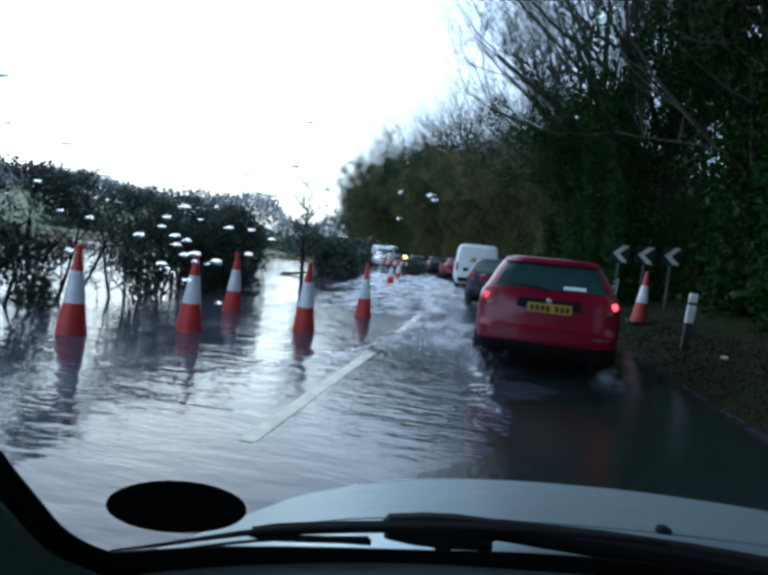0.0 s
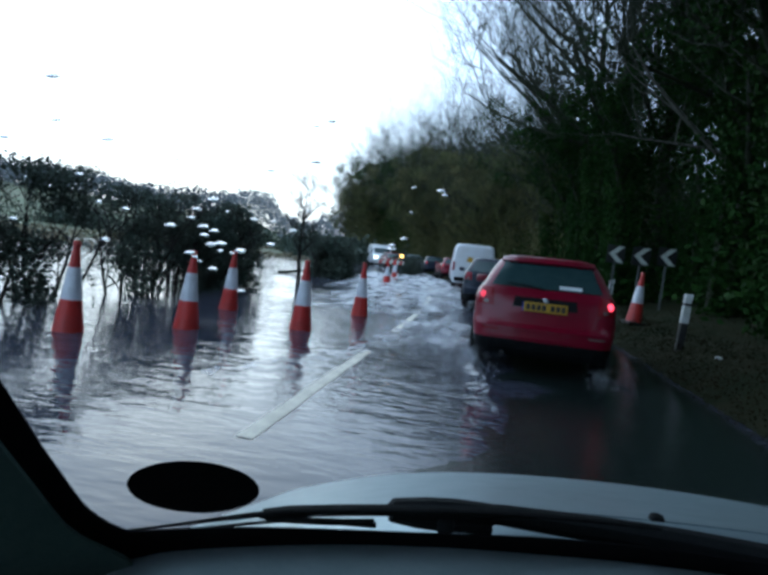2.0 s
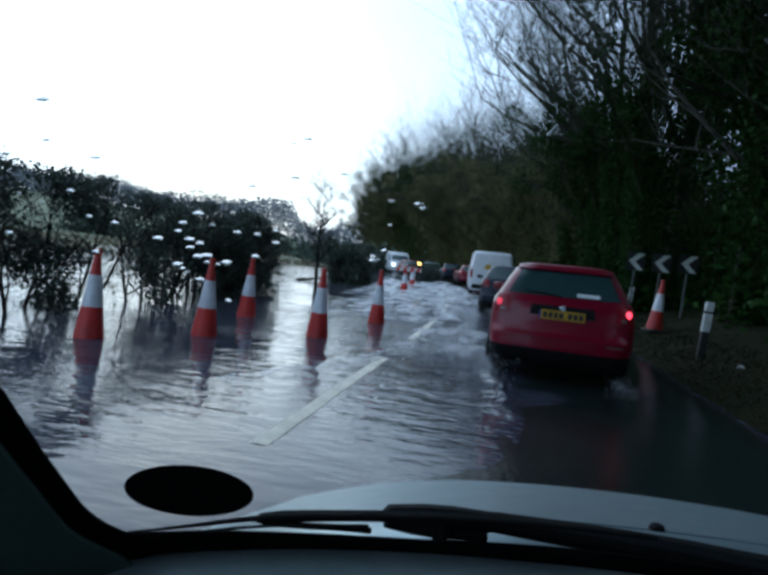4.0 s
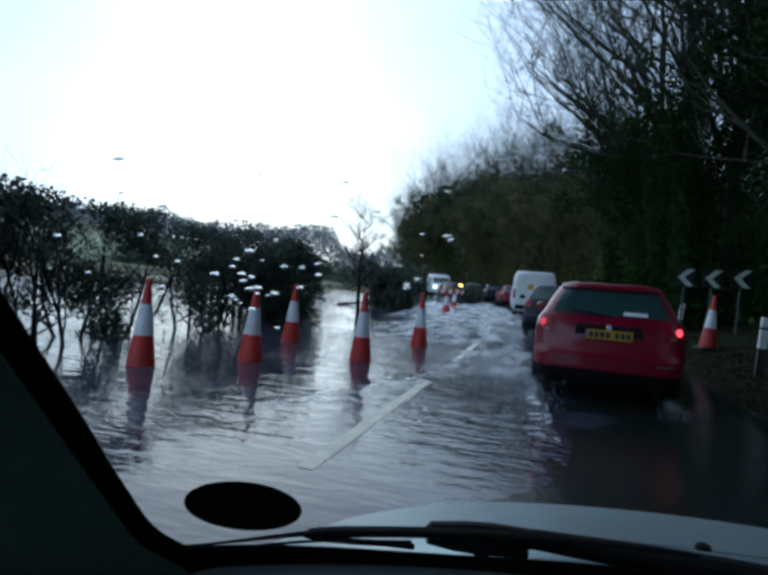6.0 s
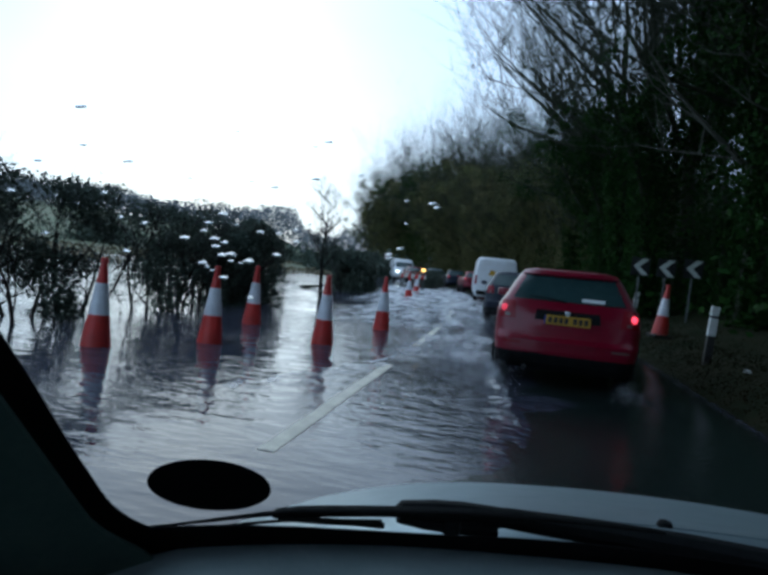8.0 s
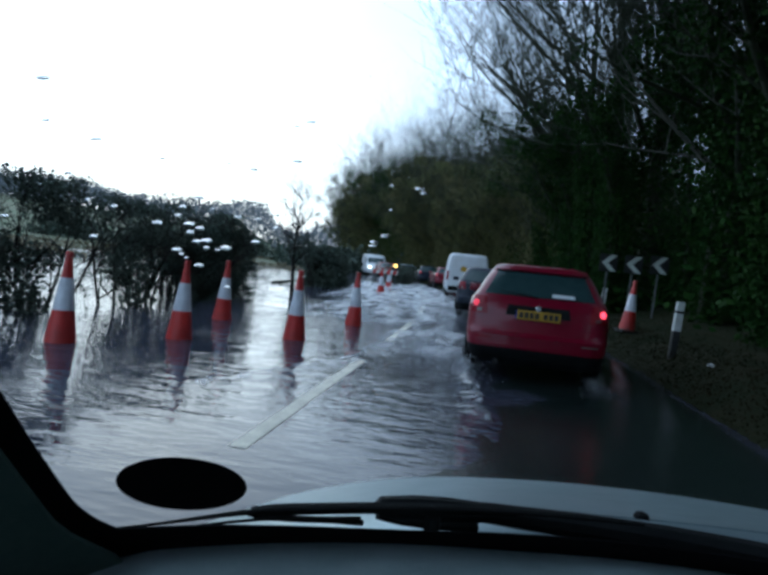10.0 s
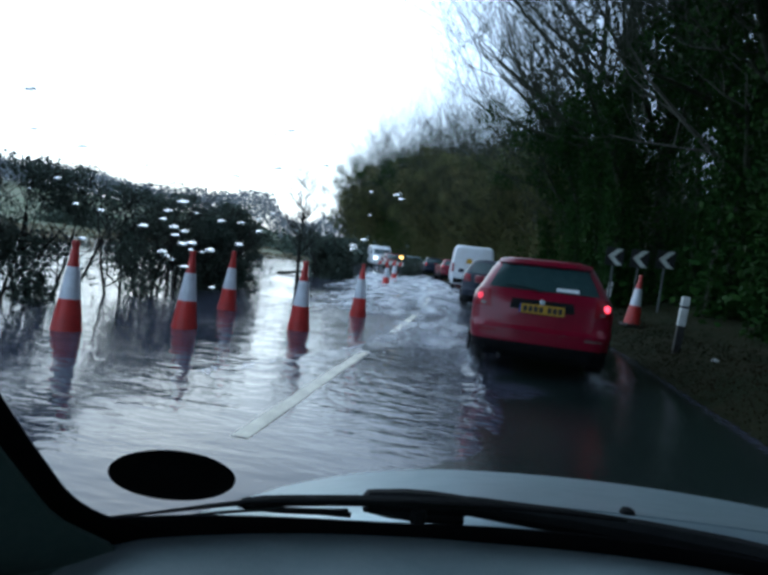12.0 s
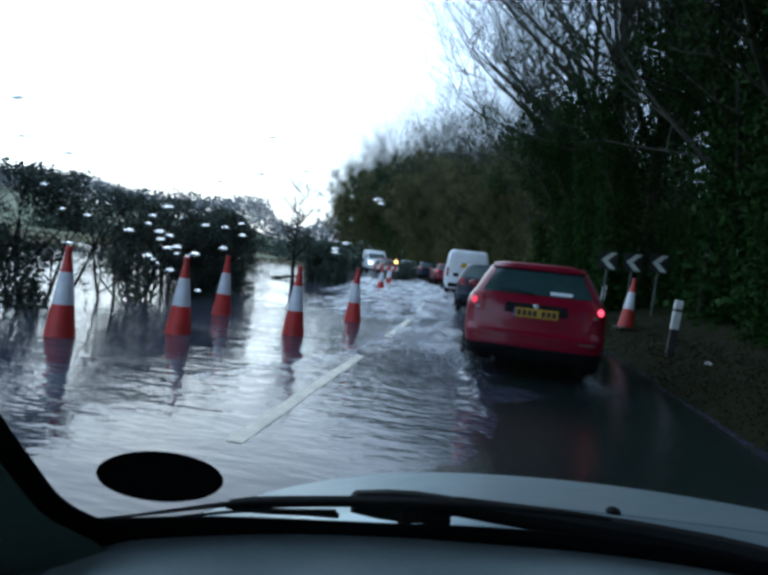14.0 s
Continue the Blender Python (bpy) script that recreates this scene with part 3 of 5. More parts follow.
COLUMNS = [column_tree(28, 12.5, 0.50), column_tree(29, 13.5, 0.40, 0.9), column_tree(30, 11.5, 0.46, 1.1)]
for k, x, y, turn, size in ((0, 5.2, 11.4, 12, 1.0), (1, 5.9, 15.2, -12, 1.0), (2, 6.4, 17.4, 10, 1.05), (1, 4.0, 20.2, 12, 0.95), (2, 4.1, 22.8, -14, 1.1), (1, 3.5, 25.6, 6, 0.95), (0, 3.7, 28.8, 8, 1.05), (2, 3.2, 32.0, -10, 1.0), (0, 6.6, 9.6, 30, 1.0)):
    place(COLUMNS[k], x, y, turn, size, "tall winter tree, its trunk a dark column of ivy, limbs bare", "trees of the roadside wood")
# front rank along the verge, then ranks behind it on the bank
wood = random.Random(5)
for rank, (offset, gap, y_end) in enumerate(((5.6, 4.6, 31), (9.0, 9.0, 37))):
    y = -34.0 + rank
    while y < y_end:
        k = wood.randrange(4) if y < 40 else wood.choice((0, 1, 2))
        side = offset + wood.uniform(-0.6, 0.9) + (0.8 if rank == 0 and 9 < y < 19 else 0.0)
        size = wood.uniform(1.05, 1.35)
        place(IVY_PROTOS[k], side + bend(y), y, wood.uniform(0, 360), size, IVY_LABELS[k], "trees of the roadside wood")
        y += gap * wood.uniform(0.75, 1.3)
SCRUB_HEIGHTS = (6.5, 5.0, 7.5, 14.0, 12.5)
y = 14.0
while y < 118:
    k = 1 if y < 26 else wood.choice((0, 2, 2)) if y < 36 else wood.choice((3, 3, 3, 4))
    if y < 26:
        size = wood.uniform(0.45, 0.58)
    else:
        size = (1.6 + 0.165 * min(y, 78)) * wood.uniform(0.86, 1.06) / SCRUB_HEIGHTS[k] * (0.86 if y > 96 else 1.0)
    place(SCRUB_PROTOS[k], (7.2 if y < 20 else 6.2 if y < 45 else 5.6) + bend(y) + wood.uniform(-0.5, 1.4), y, wood.uniform(0, 360), size, SCRUB_LABELS[k], "trees of the roadside wood")
    y += wood.uniform(2.2, 4.2) * (1.0 if y < 60 else 1.4)
for proto in IVY_PROTOS + SCRUB_PROTOS + COLUMNS + [SHADE_TREE]:
    for o in (*proto.children_recursive, proto):
        bpy.data.objects.remove(o)


def pole_tree(seed, height):
    """A slim straight stem in an ivy sleeve, bare at its top."""
    rand = random.Random(seed)
    g = np.random.default_rng(seed)
    out, tips, spine = [], [], []
    p, d = Vector((0, 0, -0.3)), Vector((rand.uniform(-.04, .04), rand.uniform(-.04, .04), 1))
    for i in range(12):
        d = (d + Vector((rand.uniform(-1, 1), rand.uniform(-1, 1), 0)) * 0.025).normalized()
        q = p + d * height / 12
        r0, r1 = 0.10 * (1 - i / 14), 0.10 * (1 - (i + 1) / 14)
        out.append((p, q, r0, r1, 7))
        spine += [p.lerp(q, f) for f in (0.25, 0.75)]
        if i >= 6:
            for _ in range(2):
                a = rand.uniform(0, 2 * math.pi)
                grow(rand, q, Vector((math.cos(a), math.sin(a), rand.uniform(1.0, 2.2))), height * rand.uniform(0.12, 0.2), r1 * 0.55, 2, out, tips, 0.15, 0.1, (1, 2), 0.2)
        p = q
    thing = empty("tree", Matrix(), "", "tree")
    hang("trunk", branch_mesh("trunk", out, BARK if seed % 2 else PALE_BARK), thing)
    c = around([s for s in spine if s.z < height * rand.uniform(0.5, 0.8)], 2600, 0.15, g)
    hang("crown", leaf_mesh("crown", c, g.uniform(0.03, 0.07, 2600), IVY, seed), thing)
    return thing


POLES = [pole_tree(s, h) for s, h in ((301, 10.5), (302, 9.0), (303, 11.5))]
y = 3.0
while y < 34:
    k = wood.randrange(3)
    place(POLES[k], (5.4 if y < 18 else 4.8) + bend(y) + wood.uniform(0, 3.0), y, wood.uniform(0, 360), wood.uniform(0.9, 1.2), "slim straight tree with an ivy sleeve", "trees of the roadside wood")
    y += wood.uniform(1.7, 3.2)
for proto in POLES:
    for o in (*proto.children_recursive, proto):
        bpy.data.objects.remove(o)


def bare_stem(x, y, height, radius, seed):
    """A pale slim trunk with no ivy, forking high up."""
    rand = random.Random(seed)
    out, tips = [], []
    p, d = Vector((0, 0, -0.3)), Vector((rand.uniform(-.05, .02), 0, 1))
    for i in range(12):
        d = (d + Vector((rand.uniform(-1, 1), rand.uniform(-1, 1), 0)) * 0.03).normalized()
        q = p + d * height / 12
        out.append((p, q, radius * (1 - i / 15), radius * (1 - (i + 1) / 15), 9))
        if i >= 5:
            a = rand.uniform(0, 2 * math.pi)
            grow(rand, q, Vector((math.cos(a), math.sin(a), rand.uniform(1.0, 2.0))), height * rand.uniform(0.14, 0.24), radius * 0.35, 2, out, tips, 0.15, 0.1, (1, 2), 0.2)
        p = q
    thing = empty("tree", Matrix.Translation((x, y, ground_height(x, y))), "slim pale-barked bare tree at the wood's edge", "tree", "trees of the roadside wood")
    hang("trunk", branch_mesh("trunk", out, STEM_BARK), thing)


for k, (x, y, height, radius) in enumerate(((6.4, 12.9, 10.5, 0.12), (5.6, 16.2, 9.0, 0.07), (5.9, 11.0, 9.0, 0.08), (5.2, 21.5, 10.0, 0.10))):
    bare_stem(x, y, height, radius, 400 + k)

# Undergrowth of bramble and ivy that fills the wood's foot and its depth.
g = np.random.default_rng(31)
count = 52000
uy = g.uniform(-12, 84, count)
us = 3.9 + 0.7 * ((uy > 3) & (uy < 16)) + 1.4 * ((uy >= 16) & (uy < 19.5)) + g.gamma(2.0, 2.2, count)
uz = np.abs(g.normal(0, 1, count)) * np.clip((us - 3.2) * 0.8, 0.35, 3.4)
keep = np.array([noise.noise(Vector((a * 0.5, b * 0.5, c * 0.7))) for a, b, c in zip(us, uy, uz)]) > -0.22
pts = np.array([(s + bend(y), y, max(0, ground_height(s + bend(y), y)) + z) for s, y, z, k in zip(us, uy, uz, keep) if k])
under = hang("undergrowth", leaf_mesh("undergrowth", pts, g.uniform(0.06, 0.17, len(pts)), IVY, 32))
tagged(under, "dark bramble and ivy undergrowth at the wood's foot", "undergrowth", kind="stuff")

# Deep wood behind: a thick dark screen of far twigs and leaves on the bank.
count = 46000
uy = g.uniform(-25, 84, count)
us = g.uniform(13, 26, count)
uz = g.uniform(0, 1, count) ** 0.8 * (4.6 + 1.3 * np.sin(uy * 0.35) + 0.8 * np.sin(uy * 1.3))
uz *= np.where(uy < 40, 0.85, 0.8)
pts = np.array([(s + bend(y), y, ground_height(s + bend(y), y) + z) for s, y, z in zip(us, uy, uz)])
deep = hang("deep_wood", leaf_mesh("deep_wood", pts, g.uniform(0.16, 0.36, count), IVY, 33))
tagged(deep, "dark depth of the wood behind the roadside trees", "wood", kind="stuff")

# Grass and dead leaves along the verge.
count = 30000
uy = g.uniform(1, 45, count)
us = 2.35 + g.gamma(1.6, 0.5, count)
pts = np.array([(s + bend(y), y, ground_height(s + bend(y), y) + g.uniform(0.01, 0.12)) for s, y in zip(us, uy)])
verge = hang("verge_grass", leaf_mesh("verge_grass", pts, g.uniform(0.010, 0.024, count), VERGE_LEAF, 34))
tagged(verge, "short rough grass and fallen leaves on the verge", "grass", kind="stuff")


def hedge(name, x0, x1, y0, y1, top, leaves, seed, hollow, label, leaf=0.045):
    """A clipped field hedge: stems, twigs and small leaves, thin near the ground."""
    rand = random.Random(seed)
    g = np.random.default_rng(seed)
    out, tips = [], []
    y = y0 + 0.1
    while y < y1:
        for _ in range(2):
            grow(rand, Vector((rand.uniform(x0 + 0.2, x1 - 0.2), y, -0.3)), Vector((rand.uniform(-.3, .3), rand.uniform(-.4, .4), 1)),
                 (top + 0.3) * rand.uniform(0.62, 0.72), 0.032, 2, out, tips, 0.2, 0.05, (1, 2), 0.1)
        y += rand.uniform(0.3, 0.6)
    thing = empty(name, Matrix(), label, "hedge")
    hang("stems", branch_mesh("stems", out, TWIG), thing)
    pts = g.uniform(0, 1, (leaves, 3)) * np.array([x1 - x0, y1 - y0, top]) + np.array([x0, y0, 0])
    level = pts[:, 2] / top
    field = np.array([noise.noise(Vector((p[0] * 1.6, p[1] * 1.3, p[2] * 1.9 + seed))) for p in pts])
    wave = 0.06 * np.sin(pts[:, 1] * 2.3 + seed) + 0.05 * g.normal(size=leaves)
    keep = (field > hollow * (1.25 - 1.6 * level)) & (pts[:, 2] < top - 0.1 + wave)
    pts = pts[keep]
    hang("foliage", leaf_mesh("foliage", pts, g.uniform(0.6, 1.4, len(pts)) * leaf, HEDGE_LEAF, seed), thing)
    return thing


hedge("hedge", -7.3, -6.2, 9.7, 12.3, 2.1, 31000, 41, 0.16, "ragged clipped winter hedge standing in flood water, bare at its foot", 0.03)
hedge("hedge", -7.3, -6.1, 12.4, 15.4, 2.2, 46000, 42, -0.2, "dense clipped hedge standing in flood water", 0.032)
hedge("hedge", -7.4, -6.3, 4.9, 8.7, 2.2, 41000, 45, 0.20, "ragged winter hedge with bare crooked stems standing in flood water", 0.032)
hedge("bush", -7.6, -6.1, 24.0, 26.6, 1.85, 14000, 43, -0.6, "trimmed dark bush at the flood's edge", 0.06)
hedge("bush", -3.2 + bend(38), -1.9 + bend(38), 36.0, 44.0, 1.3, 9000, 44, -0.3, "low dark bush where the lane bends", 0.06)


def young_tree(seed, height):
    rand = random.Random(seed)
    out, tips = [], []
    p, d = Vector((0, 0, -0.4)), Vector((0.03, 0, 1))
    for i in range(10):
        d = (d + Vector((rand.uniform(-1, 1), rand.uniform(-1, 1), 0)) * 0.06).normalized()
        q = p + d * (height + 0.4) / 10
        r0, r1 = 0.085 * (1 - i / 11), 0.085 * (1 - (i + 1) / 11)
        out.append((p, q, r0, r1, 7))
        if i >= 3:
            for _ in range(4):
                a = rand.uniform(0, 2 * math.pi)
                grow(rand, q, Vector((math.cos(a), math.sin(a), rand.uniform(0.5, 1.1))), height * rand.uniform(0.16, 0.27), r1 * 0.5, 2, out, tips, 0.16, 0.12, (1, 2), 0.2)
        p = q
    thing = empty("tree", Matrix.Translation((-6.0, 18.1, 0)), "bare young tree standing alone in the flood", "tree")
    hang("trunk", branch_mesh("trunk", out, TWIG), thing)
    g = np.random.default_rng(seed)
    low = [q for q, depth in tips if q.z < height * 0.62]
    c = around(low, 900, 0.10, g)
    hang("crown", leaf_mesh("crown", c, g.uniform(0.015, 0.035, 900), HEDGE_LEAF, seed), thing)


young_tree(51, 3.1)

# Far side of the flood: tussocks, drowned grass, low scrub and the woods on the ridge.
g = np.random.default_rng(61)


def at_bearing(az, r):
    return -r * math.sin(az), r * math.cos(az)


pts, sizes = [], []
for _ in range(14000):
    az, r = g.uniform(0.16, 1.15), g.uniform(38, 82)
    x, y = at_bearing(az, r)
    if x - bend(y) > -8:
        continue
    if noise.noise(Vector((x * 0.09, y * 0.16, 1.0))) > 0.02:
        pts.append((x, y, max(0.0, ground_height(x, y)) + g.uniform(0, 0.28)))
        sizes.append(g.uniform(0.08, 0.28))
reeds = hang("reeds", leaf_mesh("reeds", pts, sizes, REED, 62))
tagged(reeds, "brown dead grass tussocks standing in the flood", "grass", kind="stuff")

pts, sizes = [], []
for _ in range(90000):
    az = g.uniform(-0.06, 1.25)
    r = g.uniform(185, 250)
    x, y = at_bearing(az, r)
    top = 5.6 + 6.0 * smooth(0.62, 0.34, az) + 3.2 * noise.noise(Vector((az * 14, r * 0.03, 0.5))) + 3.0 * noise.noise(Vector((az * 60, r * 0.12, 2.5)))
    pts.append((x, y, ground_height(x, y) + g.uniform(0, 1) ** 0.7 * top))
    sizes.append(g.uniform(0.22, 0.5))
ridge = hang("far_woods", leaf_mesh("far_woods", pts, sizes, HAZED_WOOD, 63))
tagged(ridge, "leafless woods along the far ridge, coloured grey-blue for distance haze", "woods", kind="stuff")

pts, sizes = [], []
for az0, r0, w, h in ((0.30, 75, 5, 3.2), (0.42, 88, 8, 3.8), (0.55, 80, 4, 3.0), (0.66, 95, 7, 4.0), (0.84, 85, 6, 3.4), (1.0, 90, 8, 4.2), (0.24, 62, 6, 2.6), (0.2, 95, 9, 4.2)):
    x0, y0 = at_bearing(az0, r0)
    for _ in range(3500):
        dx, dy, dz = g.normal(0, 0.4, 3)
        x, y = x0 + dx * w, y0 + dy * 2.5
        pts.append((x, y, ground_height(x, y) + abs(dz) * h * 0.9))
        sizes.append(g.uniform(0.12, 0.4))
copse = hang("field_scrub", leaf_mesh("field_scrub", pts, sizes, HEDGE_LEAF, 64))
tagged(copse, "leafless scrub and field trees across the flooded meadow", "scrub", kind="stuff")


def driftwood(x, y, turn, size, seed):
    """A waterlogged branch afloat, with a few stubs."""
    rand = random.Random(seed)
    out, tips = [], []
    grow(rand, Vector((0, 0, 0.02)), Vector((1, 0, 0.02)), size, 0.05 * size + 0.015, 1, out, tips, 0.12, 0.0, (1, 1), 0.3)
    thing = empty("driftwood", pose(x, y, 0.0, 0, 0, turn), "dark waterlogged branch afloat on the flood", "driftwood", "driftwood on the flood")
    hang("branch", branch_mesh("branch", out, BARK), thing)


for k, (x, y, turn, size) in enumerate(((-7.4, 14.6, 15, 0.7), (-9.6, 17.5, -30, 0.9), (-8.9, 24.0, 5, 1.6), (-11.5, 21.0, 60, 0.8), (-6.9, 11.6, 100, 0.45))):
    driftwood(x, y, turn, size, 70 + k)
# drowned stems that stick out of the flood
for k, (x, y) in enumerate(((-8.4, 12.8), (-8.8, 13.3), (-10.5, 16.0), (-9.2, 18.6), (-12.2, 19.5))):
    rand = random.Random(80 + k)
    out, tips = [], []
    for _ in range(3):
        grow(rand, Vector((rand.uniform(-.1, .1), rand.uniform(-.1, .1), -0.3)), Vector((rand.uniform(-.5, .5), rand.uniform(-.5, .5), 1)), rand.uniform(0.6, 1.1), 0.014, 1, out, tips, 0.2, 0.05, (1, 2), 0.4)
    thing = empty("drowned_shrub", Matrix.Translation((x, y, 0)), "bare stems of a drowned shrub in the flood", "shrub", "drowned shrubs")
    hang("stems", branch_mesh("stems", out, TWIG), thing)

# ---------------------------------------------------------------- vehicles


def lerp_table(table, z):
    for (z0, *a), (z1, *b) in zip(table, table[1:]):
        if z <= z1:
            f = max(0.0, (z - z0) / (z1 - z0))
            return [p + (q - p) * f for p, q in zip(a, b)]
    return list(table[-1][1:])


class Shell:
    """A car body as a stack of rounded outlines: height, rear, front, half width, corner radius."""

    def __init__(self, table, bulge=0.05, front_bulge=0.18):
        self.table, self.bulge, self.front_bulge = table, bulge, front_bulge

    def rear(self, x, z):
        yr, yf, w, r = lerp_table(self.table, z)
        over = max(0.0, abs(x) - (w - r)) / r
        return yr + self.bulge * (x / w) ** 2 + r * (1 - math.sqrt(max(0.0, 1 - min(over, 1.0) ** 2)))

    def front(self, x, z):
        yr, yf, w, r = lerp_table(self.table, z)
        over = max(0.0, abs(x) - (w - r)) / r
        return yf - self.front_bulge * (x / w) ** 2 - r * (1 - math.sqrt(max(0.0, 1 - min(over, 1.0) ** 2)))

    def side(self, z):
        return lerp_table(self.table, z)[2]

    def ring(self, z):
        yr, yf, w, r = lerp_table(self.table, z)
        xs = [-w] + [-(w - r) - r * math.sin(a) for a in np.linspace(1.25, 0, 5)] + list(np.linspace(-(w - r), w - r, 7))[1:-1] + \
             [(w - r) + r * math.sin(a) for a in np.linspace(0, 1.25, 5)] + [w]
        back = [(x, self.rear(x, z), z) for x in xs]
        fore = [(x, self.front(x, z), z) for x in xs[::-1]]
        y0, y1 = back[-1][1], fore[0][1]
        right = [(w, y0 + (y1 - y0) * f, z) for f in (0.12, 0.3, 0.5, 0.7, 0.88)]
        y0, y1 = fore[-1][1], back[0][1]
        left = [(-w, y0 + (y1 - y0) * f, z) for f in (0.12, 0.3, 0.5, 0.7, 0.88)]
        return back + right + fore + left

    def body_bm(self):
        bm = bmesh.new()
        zs = []
        for (z0, *_), (z1, *_) in zip(self.table, self.table[1:]):
            k = max(1, round((z1 - z0) / 0.06))
            zs += [z0 + (z1 - z0) * i / k for i in range(k)]
        zs.append(self.table[-1][0])
        rings = [[bm.verts.new(p) for p in self.ring(z)] for z in zs]
        for a, b in zip(rings, rings[1:]):
            m = len(a)
            for k in range(m):
                bm.faces.new((a[k], a[(k + 1) % m], b[(k + 1) % m], b[k]))
        bm.faces.new(rings[0][::-1])
        top = bm.faces.new(rings[-1])
        bmesh.ops.poke(bm, faces=[top])
        return bm

    def rear_panel(self, x0, x1, z0, z1, proud=0.006, taper=0.0, nx=10, nz=5, thick=0.012):
        grid = []
        for i in range(nz + 1):
            z = z0 + (z1 - z0) * i / nz
            k = 1 - taper * i / nz
            c = (x0 + x1) / 2
            grid.append([(c + (x - c) * k, self.rear(c + (x - c) * k, z) - proud, z) for x in np.linspace(x0, x1, nx + 1)])
        return sheet_bm(grid, thick)

    def front_panel(self, x0, x1, z0, z1, proud=0.006, taper=0.0, nx=10, nz=5):
        grid = []
        for i in range(nz + 1):
            z = z0 + (z1 - z0) * i / nz
            k = 1 - taper * i / nz
            c = (x0 + x1) / 2
            grid.append([(c + (x - c) * k, self.front(c + (x - c) * k, z) + proud, z) for x in np.linspace(x0, x1, nx + 1)])
        return sheet_bm(grid, 0.012, True)

    def side_panel(self, sign, y0, y1, y2, y3, z0, z1, proud=0.006):
        grid = []
        for i in range(5):
            f = i / 4
            z = z0 + (z1 - z0) * f
            a, b = y0 + (y2 - y0) * f, y1 + (y3 - y1) * f
            grid.append([(sign * (self.side(z) + proud), y, z) for y in np.linspace(a, b, 6)])
        return sheet_bm(grid, 0.012, sign < 0)


def wheel(parent, x, y, r=0.30, width=0.19):
    s = 1 if x > 0 else -1
    w = part("wheel", lathe_bm([(r * 0.66, -width / 2), (r * 0.93, -width / 2), (r, -width * 0.36), (r, width * 0.36), (r * 0.93, width / 2), (r * 0.66, width / 2)], 24, "x", (x, y, r)), RUBBER, parent, smooth=False)
    part("rim", lathe_bm([(r * 0.64, -0.02), (r * 0.66, 0.0), (r * 0.60, 0.012), (r * 0.2, 0.004), (r * 0.16, 0.016)], 20, "x", (x + s * width * 0.44, y, r)), CHROME, w)


def arch(parent, sign, y, r, half):
    outline = [(y + r * math.cos(a), 0.30 + r * math.sin(a)) for a in np.linspace(0, math.pi, 13)] + [(y - r, 0.17), (y + r, 0.17)]
    bm = prism_bm(outline, 0.03, Matrix.Rotation(radians(90), 4, "Z"))
    bm.transform(Matrix.Translation((sign * (half + 0.004) + (0.03 if sign < 0 else 0.0) * 0, 0, 0)))
    part("wheel_arch", bm, BLACK_TRIM, parent)


def bars(parent, plate_part, x0, x1, z, h, y):
    """Writing on a number plate as plain bars."""
    w = (x1 - x0) / 7.6
    for k in range(7):
        a = x0 + k * w + (0.6 * w if k > 3 else 0)
        part("mark", box_bm(a + 0.12 * w, a + 0.85 * w, y - 0.004, y + 0.004, z - h, z + h), PLATE_INK, plate_part)


HATCH = [  # z, rear, front, half width, corner radius
    (0.20, 0.10, 3.86, 0.74, 0.14), (0.30, 0.03, 3.98, 0.80, 0.20), (0.40, 0.0, 4.04, 0.825, 0.22), (0.56, 0.0, 4.06, 0.845, 0.22),
    (0.60, 0.05, 4.04, 0.845, 0.20), (0.76, 0.085, 3.98, 0.845, 0.18), (0.88, 0.10, 3.72, 0.84, 0.17), (0.96, 0.13, 3.30, 0.82, 0.17),
    (1.03, 0.17, 2.98, 0.775, 0.17), (1.10, 0.22, 2.84, 0.735, 0.16), (1.22, 0.33, 2.60, 0.68, 0.16), (1.34, 0.45, 2.36, 0.61, 0.16),
    (1.40, 0.50, 2.18, 0.56, 0.18), (1.43, 0.62, 2.0, 0.45, 0.22)]


